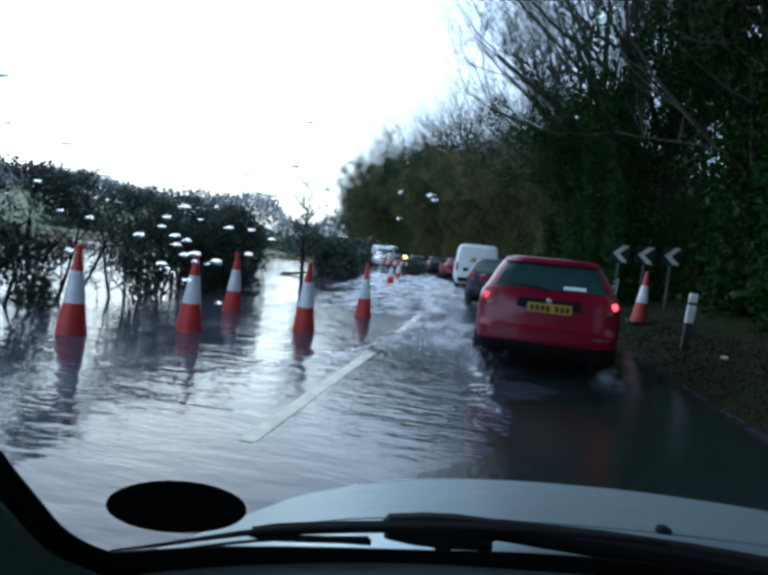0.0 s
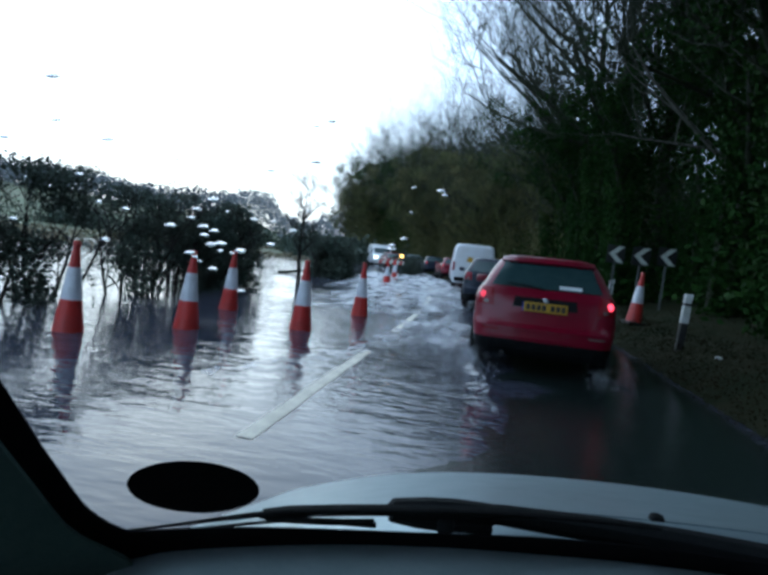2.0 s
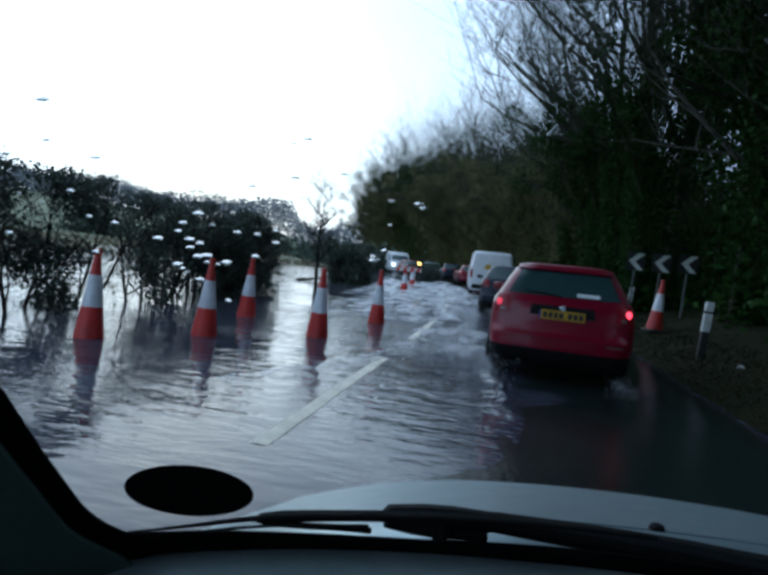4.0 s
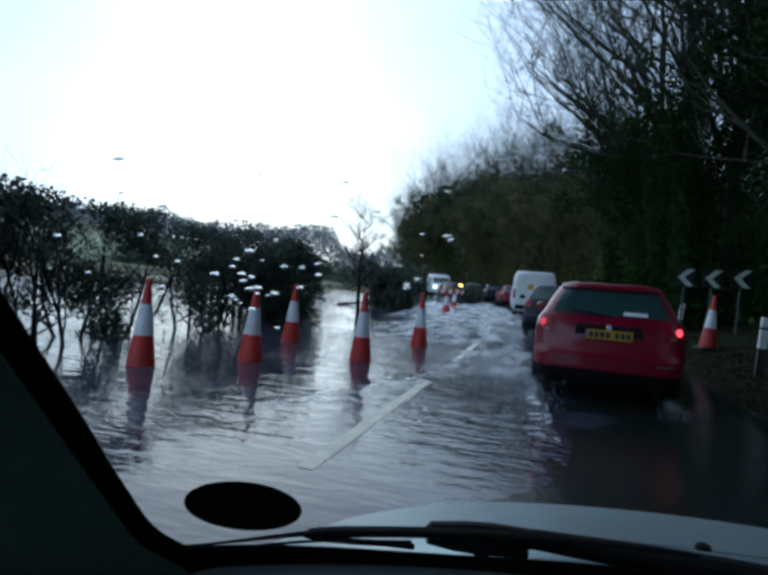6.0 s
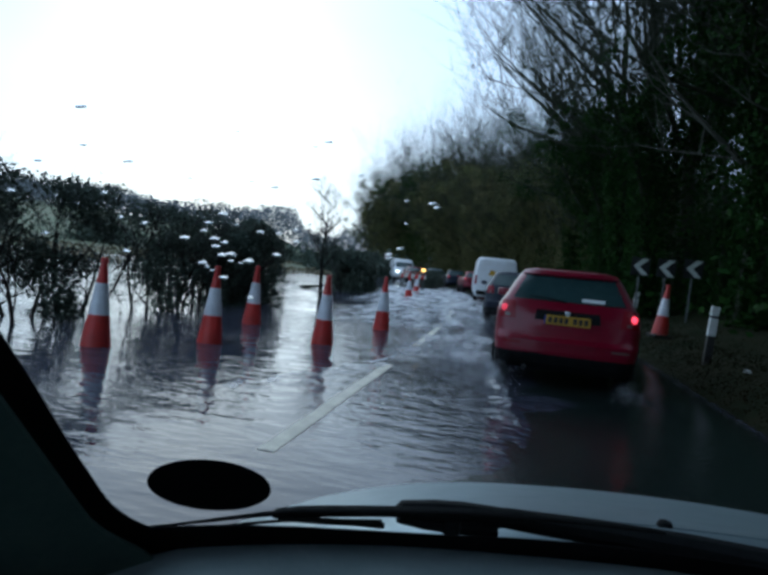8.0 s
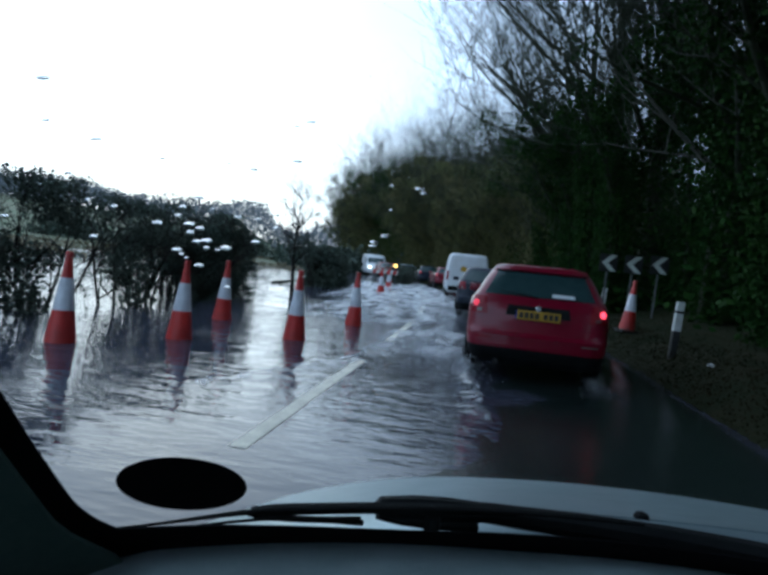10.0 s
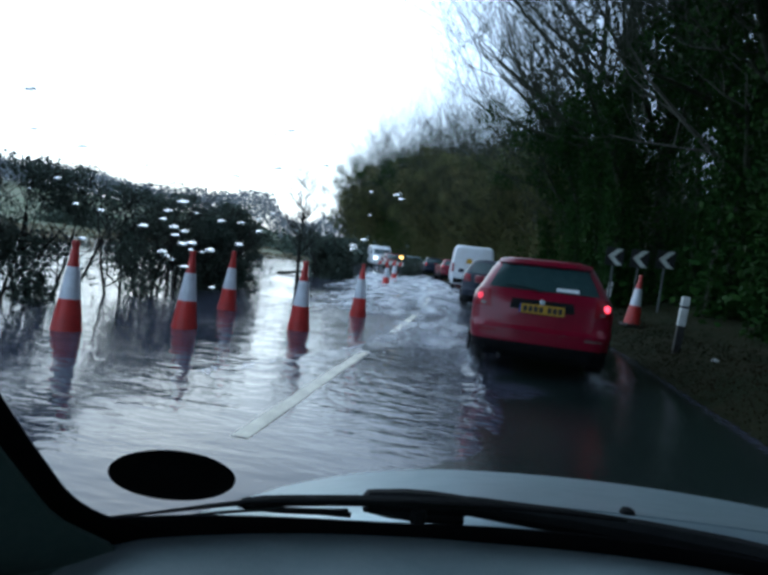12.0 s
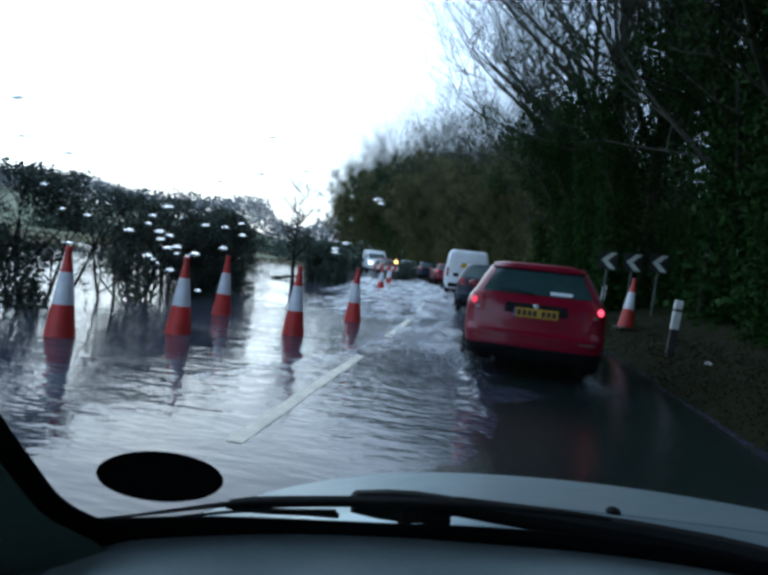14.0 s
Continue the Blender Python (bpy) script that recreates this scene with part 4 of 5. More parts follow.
def hatchback(m, paint, label, detail=True, lit=True, name="car", facing_lamps=False):
    shell = Shell(HATCH)
    car = empty(name, m, label, "car", "cars queueing on the lane")
    body = part("body", shell.body_bm(), paint, car, smooth=True)
    # Black below z 0.39: dark valance plus body shade put into the colour.
    body.data.materials.append(BLACK_TRIM)
    for poly in body.data.polygons:
        poly.material_index = int(poly.center.z < 0.39)
    glass = part("rear_window", shell.rear_panel(-0.655, 0.655, 1.035, 1.335, 0.008, 0.20, 14, 6), CAR_GLASS, car, "dark rear window", True)
    for s in (-1, 1):
        part("side_window", shell.side_panel(s, 0.62, 1.55, 0.85, 1.55, 1.02, 1.33), CAR_GLASS, car, "", True)
        part("side_window", shell.side_panel(s, 1.62, 2.72, 1.62, 2.30, 1.02, 1.33), CAR_GLASS, car, "", True)
        arch(car, s, 0.78, 0.35, 0.835)
        arch(car, s, 3.22, 0.35, 0.835)
        wheel(car, s * 0.73, 0.78)
        wheel(car, s * 0.73, 3.22)
        lamp = part("tail_lamp", shell.rear_panel(s * 0.60 if s > 0 else -0.80, 0.80 if s > 0 else -0.60, 0.79, 1.0, 0.012, 0.25, 6, 5), TAIL_RED, car, "red tail lamp", True)
        if lit:
            bulb = lathe_bm([(0.012, -0.004), (0.028, 0.002), (0.036, 0.014), (0.034, 0.030)], 14, "y", (s * 0.745, shell.rear(s * 0.745, 0.905) - 0.036, 0.905))
            bmesh.ops.scale(bulb, vec=(1.0, 1.0, 1.25), verts=bulb.verts, space=Matrix.Translation((0, 0, -0.905)))
            part("lit_bulb", bulb, TAIL_LIT if s > 0 else TAIL_DIM, lamp, "glowing red brake light", True)
        part("reversing_lens", shell.rear_panel(s * 0.70 - 0.03, s * 0.70 + 0.03, 0.81, 0.85, 0.024, 0.0, 3, 2), LENS_CLEAR, lamp, "clear lamp lens")
        mirror = part("door_mirror", box_bm(s * 0.93 - 0.09, s * 0.93 + 0.09, 2.42, 2.52, 0.98, 1.10, 0.03), paint, car, smooth=True)
        if facing_lamps:
            part("head_lamp", shell.front_panel(s * 0.55 - 0.13, s * 0.55 + 0.13, 0.60, 0.74, 0.02, 0.1, 4, 3), HEAD_LIT, car, "lit head lamp")
    part("windscreen", shell.front_panel(-0.68, 0.68, 1.0, 1.34, 0.008, 0.16, 10, 5), CAR_GLASS, car, "", True)
    # Valance panel reaches up the bumper to stand in for its shade.
    part("lower_valance", shell.rear_panel(-0.60, 0.60, 0.23, 0.40, 0.010, -0.05, 10, 3), BLACK_TRIM, car, "black lower valance, raised to stand in for bumper shade")
    if detail:
        part("plate_recess", shell.rear_panel(-0.38, 0.38, 0.80, 0.925, 0.008, 0.05, 8, 3), BLACK_TRIM, car, "dark plate recess")
        zc = 0.815
        y = shell.rear(0, zc) - 0.026
        plate = part("number_plate", box_bm(-0.245, 0.262, y - 0.008, y + 0.008, zc - 0.055, zc + 0.055, 0.006), PLATE_YELLOW, car, "yellow rear number plate with dark marks")
        part("plate_band", box_bm(-0.262, -0.247, y - 0.010, y + 0.004, zc - 0.052, zc + 0.052), PLATE_BLUE, plate, "blue band")
        bars(car, plate, -0.225, 0.245, zc, 0.034, y - 0.009)
        part("badge", lathe_bm([(0.03, 0), (0.036, 0.006), (0.02, 0.014)], 14, "y", (0.0, shell.rear(0, 0.90) - 0.03, 0.90)), CHROME, car, "small chrome badge")
        part("bumper_strip", shell.rear_panel(-0.66, 0.66, 0.535, 0.575, 0.014, 0.0, 12, 2), paint, car)
        for s in (-1, 1):
            part("reflector", shell.rear_panel(s * 0.62 - 0.10, s * 0.62 + 0.10, 0.50, 0.525, 0.014, 0.0, 4, 1), TAIL_RED if s < 0 else LENS_CLEAR, car)
        zs = 1.075
        part("window_sticker", shell.rear_panel(0.15, 0.41, zs - 0.018, zs + 0.018, 0.024, 0.0, 5, 1), PAPER, glass, "white paper strip inside the glass")
        part("wiper", tube_bm([(-0.02, shell.rear(0, 1.03) - 0.035, 1.03), (-0.2, shell.rear(0.2, 1.06) - 0.035, 1.06), (-0.46, shell.rear(0.46, 1.075) - 0.04, 1.075)], [0.012, 0.009, 0.006], 6), BLACK_TRIM, glass)
        part("spoiler", shell.rear_panel(-0.58, 0.58, 1.35, 1.40, 0.05, 0.02, 10, 2, 0.03), paint, car, "", True)
        # The spoiler's shadow on the window, made as a black strip.
        part("spoiler_seal", shell.rear_panel(-0.55, 0.55, 1.325, 1.352, 0.020, 0.02, 10, 1), BLACK_TRIM, car, "black strip standing in for the spoiler's shadow")
        part("exhaust", lathe_bm([(0.024, -0.08), (0.03, -0.08), (0.03, 0.12), (0.024, 0.12)], 12, "y", (-0.45, 0.06, 0.22)), STEEL, car)
        for s in (-1, 1):
            part("door_handle", box_bm(s * 0.85 - 0.012, s * 0.85 + 0.012, 1.62, 1.80, 0.86, 0.89, 0.008), paint, car)
    return car


VAN = [(0.28, 0.10, 4.7, 0.86, 0.10), (0.42, 0.0, 4.85, 0.95, 0.10), (0.62, 0.0, 4.9, 0.975, 0.10), (1.0, 0.03, 4.6, 0.975, 0.10), (1.25, 0.04, 4.1, 0.96, 0.11),
       (1.75, 0.07, 3.75, 0.90, 0.12), (1.98, 0.10, 3.55, 0.86, 0.15), (2.06, 0.16, 3.3, 0.80, 0.2), (2.09, 0.3, 3.1, 0.7, 0.25)]


def panel_van(m, label, lit=True, facing_lamps=False):
    shell = Shell(VAN, 0.03)
    van = empty("van", m, label, "van", "cars queueing on the lane")
    part("body", shell.body_bm(), WHITE_PAINT, van, smooth=True)
    for s in (-1, 1):
        part("rear_door", shell.rear_panel(0.012 if s > 0 else -0.80, 0.80 if s > 0 else -0.012, 0.62, 1.95, 0.01, 0.0, 5, 8), WHITE_PAINT, van, "", True)
        part("tail_lamp", shell.rear_panel(s * 0.90 - 0.05, s * 0.90 + 0.05, 0.85, 1.25, 0.012, 0.0, 2, 3), TAIL_RED, van, "red tail lamp")
        wheel(van, s * 0.83, 0.9, 0.33, 0.2)
        wheel(van, s * 0.83, 3.9, 0.33, 0.2)
        part("side_window", shell.side_panel(s, 3.0, 3.9, 3.0, 3.55, 1.25, 1.72), CAR_GLASS, van)
        if facing_lamps:
            part("head_lamp", shell.front_panel(s * 0.68 - 0.14, s * 0.68 + 0.14, 0.78, 0.96, 0.02, 0.0, 4, 3), HEAD_LIT, van, "lit head lamp")
    part("door_emblem", shell.rear_panel(-0.34, -0.04, 1.28, 1.50, 0.026, 0.3, 5, 4), PLATE_YELLOW, van, "faded yellow emblem on the door")
    part("rear_bumper", shell.rear_panel(-0.84, 0.84, 0.36, 0.56, 0.04, 0.0, 10, 3, 0.04), BLACK_TRIM, van, "dark step bumper")
    part("windscreen", shell.front_panel(-0.82, 0.82, 1.27, 1.76, 0.01, 0.08), CAR_GLASS, van)
    return van


def on_lane(y, s, turn=0.0):
    slope = math.degrees(math.atan2(bend(y + 1) - bend(y - 1), 2.0))
    return pose(s + bend(y), y, 0.0, 0, 0, -slope + turn)


hatchback(pose(0.665, 7.22, 0, 0, 0, -3.0), RED_PAINT, "red hatchback with lit brake lights in shallow flood water")
hatchback(pose(0.10, 16.6, 0, 0, 0, 2.0), DARK_PAINT, "dark blue hatchback in the queue ahead", detail=False, lit=False)
panel_van(pose(-0.80, 27.2, 0, 0, 0, 5.0), "white panel van in the queue ahead")
hatchback(on_lane(39.0, 0.9), RED_PAINT, "distant red hatchback in the queue", detail=False)
hatchback(on_lane(47.0, 0.8), DARK_PAINT, "distant dark car in the queue", detail=False)
hatchback(on_lane(56.0, 0.7), SILVER_PAINT, "distant silver car in the queue", detail=False)
hatchback(on_lane(66.0, 0.7), DARK_PAINT, "distant dark car in the queue", detail=False)
panel_van(on_lane(60.0, -2.6, 180), "white van facing the queue with its head lamps lit", facing_lamps=True)
hatchback(on_lane(52.0, -2.4, 180), RED_PAINT, "red car facing the queue with its head lamps lit", detail=False, facing_lamps=True, lit=False)

# ---------------------------------------------------------------- traffic cones, posts, signs


def traffic_cone(m, label):
    cone = empty("traffic_cone", m, label, "traffic cone", "traffic cones along the flooded lane")
    base = box_bm(-0.21, 0.21, -0.21, 0.21, -0.10, -0.03, 0.02)
    part("foot", base, CONE_FOOT, cone, "black rubber foot")
    part("lower_cone", lathe_bm([(0.175, -0.05), (0.168, 0.02), (0.118, 0.38)], 24), CONE_RED, cone, "orange-red cone", True)
    part("sleeve", lathe_bm([(0.121, 0.37), (0.120, 0.375), (0.072, 0.74), (0.070, 0.745)], 24), CONE_WHITE, cone, "white reflective sleeve", True)
    part("tip", lathe_bm([(0.068, 0.735), (0.036, 0.98), (0.042, 0.985), (0.042, 1.03), (0.034, 1.05), (0.02, 1.05)], 24), CONE_RED, cone, "orange-red tip", True)
    return cone


first = traffic_cone(pose(-2.74, 8.57, 0, 1.5, 1.0, 12), "orange and white traffic cone standing in flood water")
for x, y, rx, ry, rz in ((-3.95, 7.35, -1, 2, 40), (-4.52, 9.87, 0, 2, 20), (-4.75, 6.1, -2, 1, 10),
                         (-2.46, 11.4, 0, 1, 51)):
    copy_thing(first, pose(x, y, 0, rx, ry, rz))
verge_cone = copy_thing(first, pose(3.15, 13.6, ground_height(3.15, 13.6) + 0.08, 0, 4, 15))
tagged(verge_cone, "orange and white traffic cone on the grass verge")
for k, (s, y) in enumerate(((-3.3, 24), (-3.2, 30), (-3.1, 36), (-3.0, 43), (-2.9, 50))):
    copy_thing(first, pose(s + bend(y), y, 0.0, 0, 0, 30 * k))


def marker_post(x, y, lean, label):
    z = ground_height(x, y)
    p = empty("marker_post", pose(x, y, z, 0, lean, 0), label, "marker post", "verge marker posts")
    part("shaft", box_bm(-0.055, 0.055, -0.04, 0.04, -0.3, 0.42, 0.012), POST_BLACK, p, "black foot", )
    part("white_band", box_bm(-0.058, 0.058, -0.043, 0.043, 0.42, 0.70, 0.012), POST_WHITE, p, "white band")
    part("black_band", box_bm(-0.055, 0.055, -0.04, 0.04, 0.70, 0.735, 0.004), POST_BLACK, p)
    part("white_cap", box_bm(-0.058, 0.058, -0.043, 0.043, 0.735, 0.88, 0.014), POST_WHITE, p, "white top")
    return p


marker_post(3.0, 9.9, 3, "black and white verge marker post in rough grass")
marker_post(3.5, 18.6, 5, "black and white verge marker post, far along the verge")


def chevron_sign(x, y, h, label):
    z = ground_height(x, y)
    sign = empty("chevron_sign", pose(x, y, z, 0, 1.5, 6), label, "road sign", "bend chevrons")
    part("post", lathe_bm([(0.03, -0.3), (0.03, h + 0.2)], 10), SIGN_POST, sign, "thin grey post")
    w = 0.26
    part("board", box_bm(-w, w, -0.045, -0.032, h - w, h + w, 0.004), SIGN_BLACK, sign, "black board")
    a, t = 0.20, 0.15
    outline = [(-a, h), (a - t, h + 0.235), (a + 0.03, h + 0.235), (-a + t + 0.03, h), (a + 0.03, h - 0.235), (a - t, h - 0.235)]
    part("chevron", prism_bm(outline, 0.006, Matrix.Translation((0, -0.052, 0))), SIGN_WHITE, sign, "white arrow pointing left")


chevron_sign(3.45, 18.2, 1.62, "black board with a white chevron beside the bend")
chevron_sign(4.12, 18.1, 1.57, "black board with a white chevron beside the bend")
chevron_sign(4.80, 18.0, 1.52, "black board with a white chevron beside the bend")


def barrier_board(m, label):
    board = empty("barrier_board", m, label, "barrier", "barrier boards at the bend")
    for s in (-1, 1):
        part("leg", box_bm(s * 0.62 - 0.03, s * 0.62 + 0.03, -0.03, 0.03, -0.15, 1.0, 0.008), SIGN_POST, board)
    part("plank", box_bm(-0.75, 0.75, -0.055, -0.032, 0.72, 0.92, 0.006), SIGN_WHITE, board, "white plank")
    for k in range(4):
        x = -0.68 + 0.38 * k
        part("stripe", prism_bm([(x, 0.722), (x + 0.17, 0.722), (x + 0.24, 0.918), (x + 0.07, 0.918)], 0.006, Matrix.Translation((0, -0.060, 0))), SIGN_RED, board, "red stripe")


def warning_lamp(m, label):
    lamp = empty("warning_lamp", m, label, "warning lamp", "warning lamps on the barrier boards")
    part("battery_box", box_bm(-0.07, 0.07, -0.05, 0.05, 0.0, 0.12, 0.012), CONE_FOOT, lamp, "dark battery box")
    part("lens", lathe_bm([(0.05, -0.03), (0.09, -0.025), (0.10, 0.0), (0.09, 0.025), (0.05, 0.03)], 16, "y", (0, 0, 0.21)), AMBER_LIT, lamp, "glowing amber lens", True)


for k, (y, s) in enumerate(((33.0, -3.5), (35.5, -3.4), (40.0, -3.3))):
    barrier_board(pose(s + bend(y), y, 0.0, 0, 0, 14 + 4 * k), "red and white striped barrier board standing in the flood")
    if k != 1:
        m = pose(s + bend(y), y, 0.0, 0, 0, 14 + 4 * k)
        warning_lamp(m @ Matrix.Translation((0.62, 0, 1.0)), "lit amber warning lamp on a barrier board")


def wooden_post(x, y, h, lean, turn, label):
    bm = lathe_bm([(0.065, -0.5), (0.062, 0.2), (0.058, h - 0.03), (0.035, h)], 9)
    for v in bm.verts:
        v.co.x += 0.012 * noise.noise(v.co * 4)
        v.co.y += 0.012 * noise.noise(v.co * 5)
    post = part("fence_post", bm, WOOD, None, "", True)
    post.matrix_world = pose(x, y, 0, lean, 0, turn)
    tagged(post, label, "fence post", "field fence posts")


def litter(x, y, size, turn, label):
    bm = bmesh.new()
    bmesh.ops.create_icosphere(bm, subdivisions=2, radius=size)
    for v in bm.verts:
        v.co *= 0.75 + 0.5 * noise.noise(v.co * 30 + Vector((x, y, 0)))
        v.co.z *= 0.55
    ob = part("litter", bm, PAPER)
    ob.matrix_world = pose(x, y, ground_height(x, y) + size * 0.35, 0, 0, turn)
    tagged(ob, label, "litter")


litter(3.15, 8.7, 0.055, 30, "crumpled white paper litter on the dark verge")
wooden_post(-9.4, 16.2, 0.9, 3, 20, "weathered wooden fence post standing in the flood")
wooden_post(-10.8, 19.8, 0.85, 14, 70, "leaning weathered fence post standing in the flood")
wooden_post(-12.6, 24.0, 0.9, -4, 10, "weathered wooden fence post standing in the flood")

# ---------------------------------------------------------------- spray and wakes thrown up by the queue


def spray(name, x0, x1, y0, y1, height, seed, label, axis=0.0):
    """A low broken crest of white water."""
    ny, nxx = max(8, int((y1 - y0) / 0.18)), 26
    grid = []
    for j in range(ny + 1):
        row = []
        for i in range(nxx + 1):
            u, v = i / nxx, j / ny
            x, y = x0 + (x1 - x0) * u, y0 + (y1 - y0) * v
            edge = math.sin(math.pi * u) ** 0.7 * math.sin(math.pi * v) ** 0.4
            z = 0.004 + height * edge * max(0.0, 0.35 + 0.40 * noise.noise(Vector((x * 1.5, y * 0.55, seed))) + 0.22 * noise.noise(Vector((x * 7, y * 3, seed))))
            row.append((x + bend(y) + axis * (y - y0), y, z))
        grid.append(row)
    ob = part(name, sheet_bm(grid), FOAM, None, "", True)
    return tagged(ob, label, "spray", kind="stuff")


spray("spray", -1.75, -0.12, 8.2, 12.5, 0.15, 1.0, "white spray thrown aside by the cars")
spray("spray", -4.4, -0.3, 12.0, 19.5, 0.20, 2.0, "white spray thrown aside by the cars")
spray("spray", -5.2, 0.3, 19.0, 38.0, 0.34, 3.0, "white spray thrown aside by the cars")
spray("spray", -3.6, 0.1, 38.0, 62.0, 0.30, 4.0, "white spray thrown aside by the cars")


def plume(name, x, y, reach, spread, height, count, seed, label):
    """Fine drops flung back from a wheel in a low arc."""
    g = np.random.default_rng(seed)
    f = g.beta(1.3, 2.2, count)
    pts = np.stack([x + g.normal(0, 1, count) * spread * (0.35 + f), y - reach * f, 0.01 + height * np.abs(g.normal(0, 0.5, count)) * np.sin(np.pi * np.clip(0.25 + 0.75 * f, 0, 1)) ** 0.8], axis=1)
    ob = hang(name, leaf_mesh(name, pts, g.uniform(0.002, 0.007, count), DROPLET, seed))
    return tagged(ob, label, "spray", kind="stuff")


plume("spray", -0.16, 8.05, 1.5, 0.13, 0.30, 2400, 101, "fine white spray behind the red car's wheel")
plume("spray", 1.44, 8.05, 1.2, 0.09, 0.14, 900, 102, "fine white spray behind the red car's wheel")
plume("spray", -0.75, 9.6, 2.6, 0.30, 0.18, 4200, 103, "fine white spray thrown beside the red car")
plume("spray", -0.95, 17.5, 4.0, 0.45, 0.30, 3000, 104, "fine white spray thrown beside the queue")


def wake(x0, y0, drift, length, width, height, seed, label, white=True):
    """A low ridge of water trailing from a wheel, broken white along its crest."""
    rows = []
    for j in range(int(length / 0.06) + 1):
        f = j * 0.06 / length
        y = y0 - length * f
        mid = x0 + drift * f ** 0.8 + 0.16 * noise.noise(Vector((y * 1.3, seed, 0))) + 0.05 * noise.noise(Vector((y * 5.0, seed, 0)))
        tall = height * (1 - f) ** 0.7 * (0.75 + 0.5 * noise.noise(Vector((y * 3.0, seed, 4))))
        rows.append([(mid + width * (0.5 + 0.8 * f) * u, y, -0.004 + tall * math.exp(-(u * 2.2) ** 2) + 0.012 * (1 - abs(u)) * noise.noise(Vector((u * 5, y * 6, seed)))) for u in np.linspace(-1, 1, 15)])
    ridge = part("wake", sheet_bm(rows), WATER, None, "", True)
    tagged(ridge, label, "wake", kind="stuff")
    if not white:
        return
    crest = [[(p[0], p[1], p[2] + 0.006 + 0.03 * max(0.0, noise.noise(Vector((p[0] * 9, p[1] * 5, seed + 2))))) for p in row[6:9]] for row in rows[:int(len(rows) * 0.85)]]
    foam = part("foam", sheet_bm(crest), WAKE_FOAM, None, "", True)
    tagged(foam, "broken white foam on the red car's wake", "foam", kind="stuff")


wake(-0.10, 7.9, 0.25, 3.4, 0.30, 0.075, 1.0, "low wake trailing from the red car's wheel")
wake(1.42, 7.9, 0.55, 2.6, 0.22, 0.050, 2.0, "low wake trailing from the red car's wheel", False)
wake(-0.85, 9.2, -1.9, 5.0, 0.62, 0.042, 3.0, "bow wave spreading over the flooded lane")


# ---------------------------------------------------------------- the car that carries the camera
ride = empty("car", pose(0.45, 0, 0), "silver car seen from its passenger seat, wiper at rest", "car")
MID = 0.45            # its middle line


def carried(name, bm, material, parent=None, label="", smooth=False):
    """A part given in the place's own metres."""
    if parent is None or parent is ride:
        bm.transform(Matrix.Translation((-MID, 0, 0)))
        return part(name, bm, material, ride, label, smooth)
    bm.transform(Matrix.Translation((-MID, 0, 0)))
    return part(name, bm, material, parent, label, smooth)


def base_y(x):
    return 0.70 - 0.48 * (x - 0.35) ** 2


RAKE = 0.62 / 0.78


def on_glass(x, z, out=0.0):
    """A point on the windscreen, and so far outside it."""
    return (x, base_y(x) - RAKE * (z - 0.985) + out * 0.78, z + out * 0.62)


def bonnet_z(x, y):
    z = 0.972 - 0.27 * (y - 0.8) - 0.132 * (x - 0.5) ** 2
    z -= 0.22 * smooth(1.36, 1.62, y) ** 1.5
    z -= 0.22 * max(0.0, -0.02 - x) ** 2 + 3.0 * max(0.0, -0.42 - x) ** 2 + 0.20 * smooth(1.34, 1.50, x) ** 1.3
    return z


grid = [[(x, y, bonnet_z(x, y)) for x in np.linspace(-0.52, 1.52, 69)] for y in np.linspace(0.82, 1.66, 41)]
carried("bonnet", sheet_bm(grid, -0.004), SILVER_PAINT, None, "silver bonnet beaded with rain", True)
for s, x in ((-1, -0.50), (1, 1.50)):
    flank = [[(x + s * 0.05 * f, y, bonnet_z(x, y) - 0.01 - 0.62 * f) for f in np.linspace(0, 1, 5)] for y in np.linspace(0.5, 1.66, 12)]
    carried("wing", sheet_bm(flank, 0.01), SILVER_PAINT, None, "silver front wing", True)
nose = [[(x, 1.66 + 0.06 * f, max(0.2, bonnet_z(x, 1.66) - 0.50 * f)) for x in np.linspace(-0.52, 1.52, 21)] for f in np.linspace(0, 1, 5)]
carried("nose", sheet_bm(nose, 0.01), SILVER_PAINT, None, "", True)
carried("floor_pan", box_bm(-0.42, 1.35, -1.6, 1.6, 0.16, 0.24, 0.02), BLACK_TRIM)
for x in (-0.36, 1.30):
    for y in (1.2, -1.35):
        w = part("wheel", lathe_bm([(0.2, -0.09), (0.28, -0.09), (0.30, -0.06), (0.30, 0.06), (0.28, 0.09), (0.2, 0.09)], 24, "x", (x - MID, y, 0.30)), RUBBER, ride)
        part("rim", lathe_bm([(0.2, -0.03), (0.19, 0.03), (0.05, 0.05)], 18, "x", (x - MID, y, 0.30)), CHROME, w)
# cowl: painted strip between bonnet and glass
cowl = []
for f in np.linspace(0, 1, 7):
    row = []
    for x in np.linspace(-0.47, 1.45, 45):
        y0 = base_y(max(-0.33, min(1.03, x))) + 0.05
        row.append((x, y0 + (0.812 - y0) * f, (0.938 - 0.03 * smooth(0.0, -0.4, x)) * (1 - f) + (bonnet_z(x, 0.812) - 0.003) * f + 0.006 * math.sin(math.pi * f)))
    cowl.append(row)
carried("cowl_panel", sheet_bm(cowl, -0.006), SILVER_PAINT, None, "silver cowl panel below the glass", True)
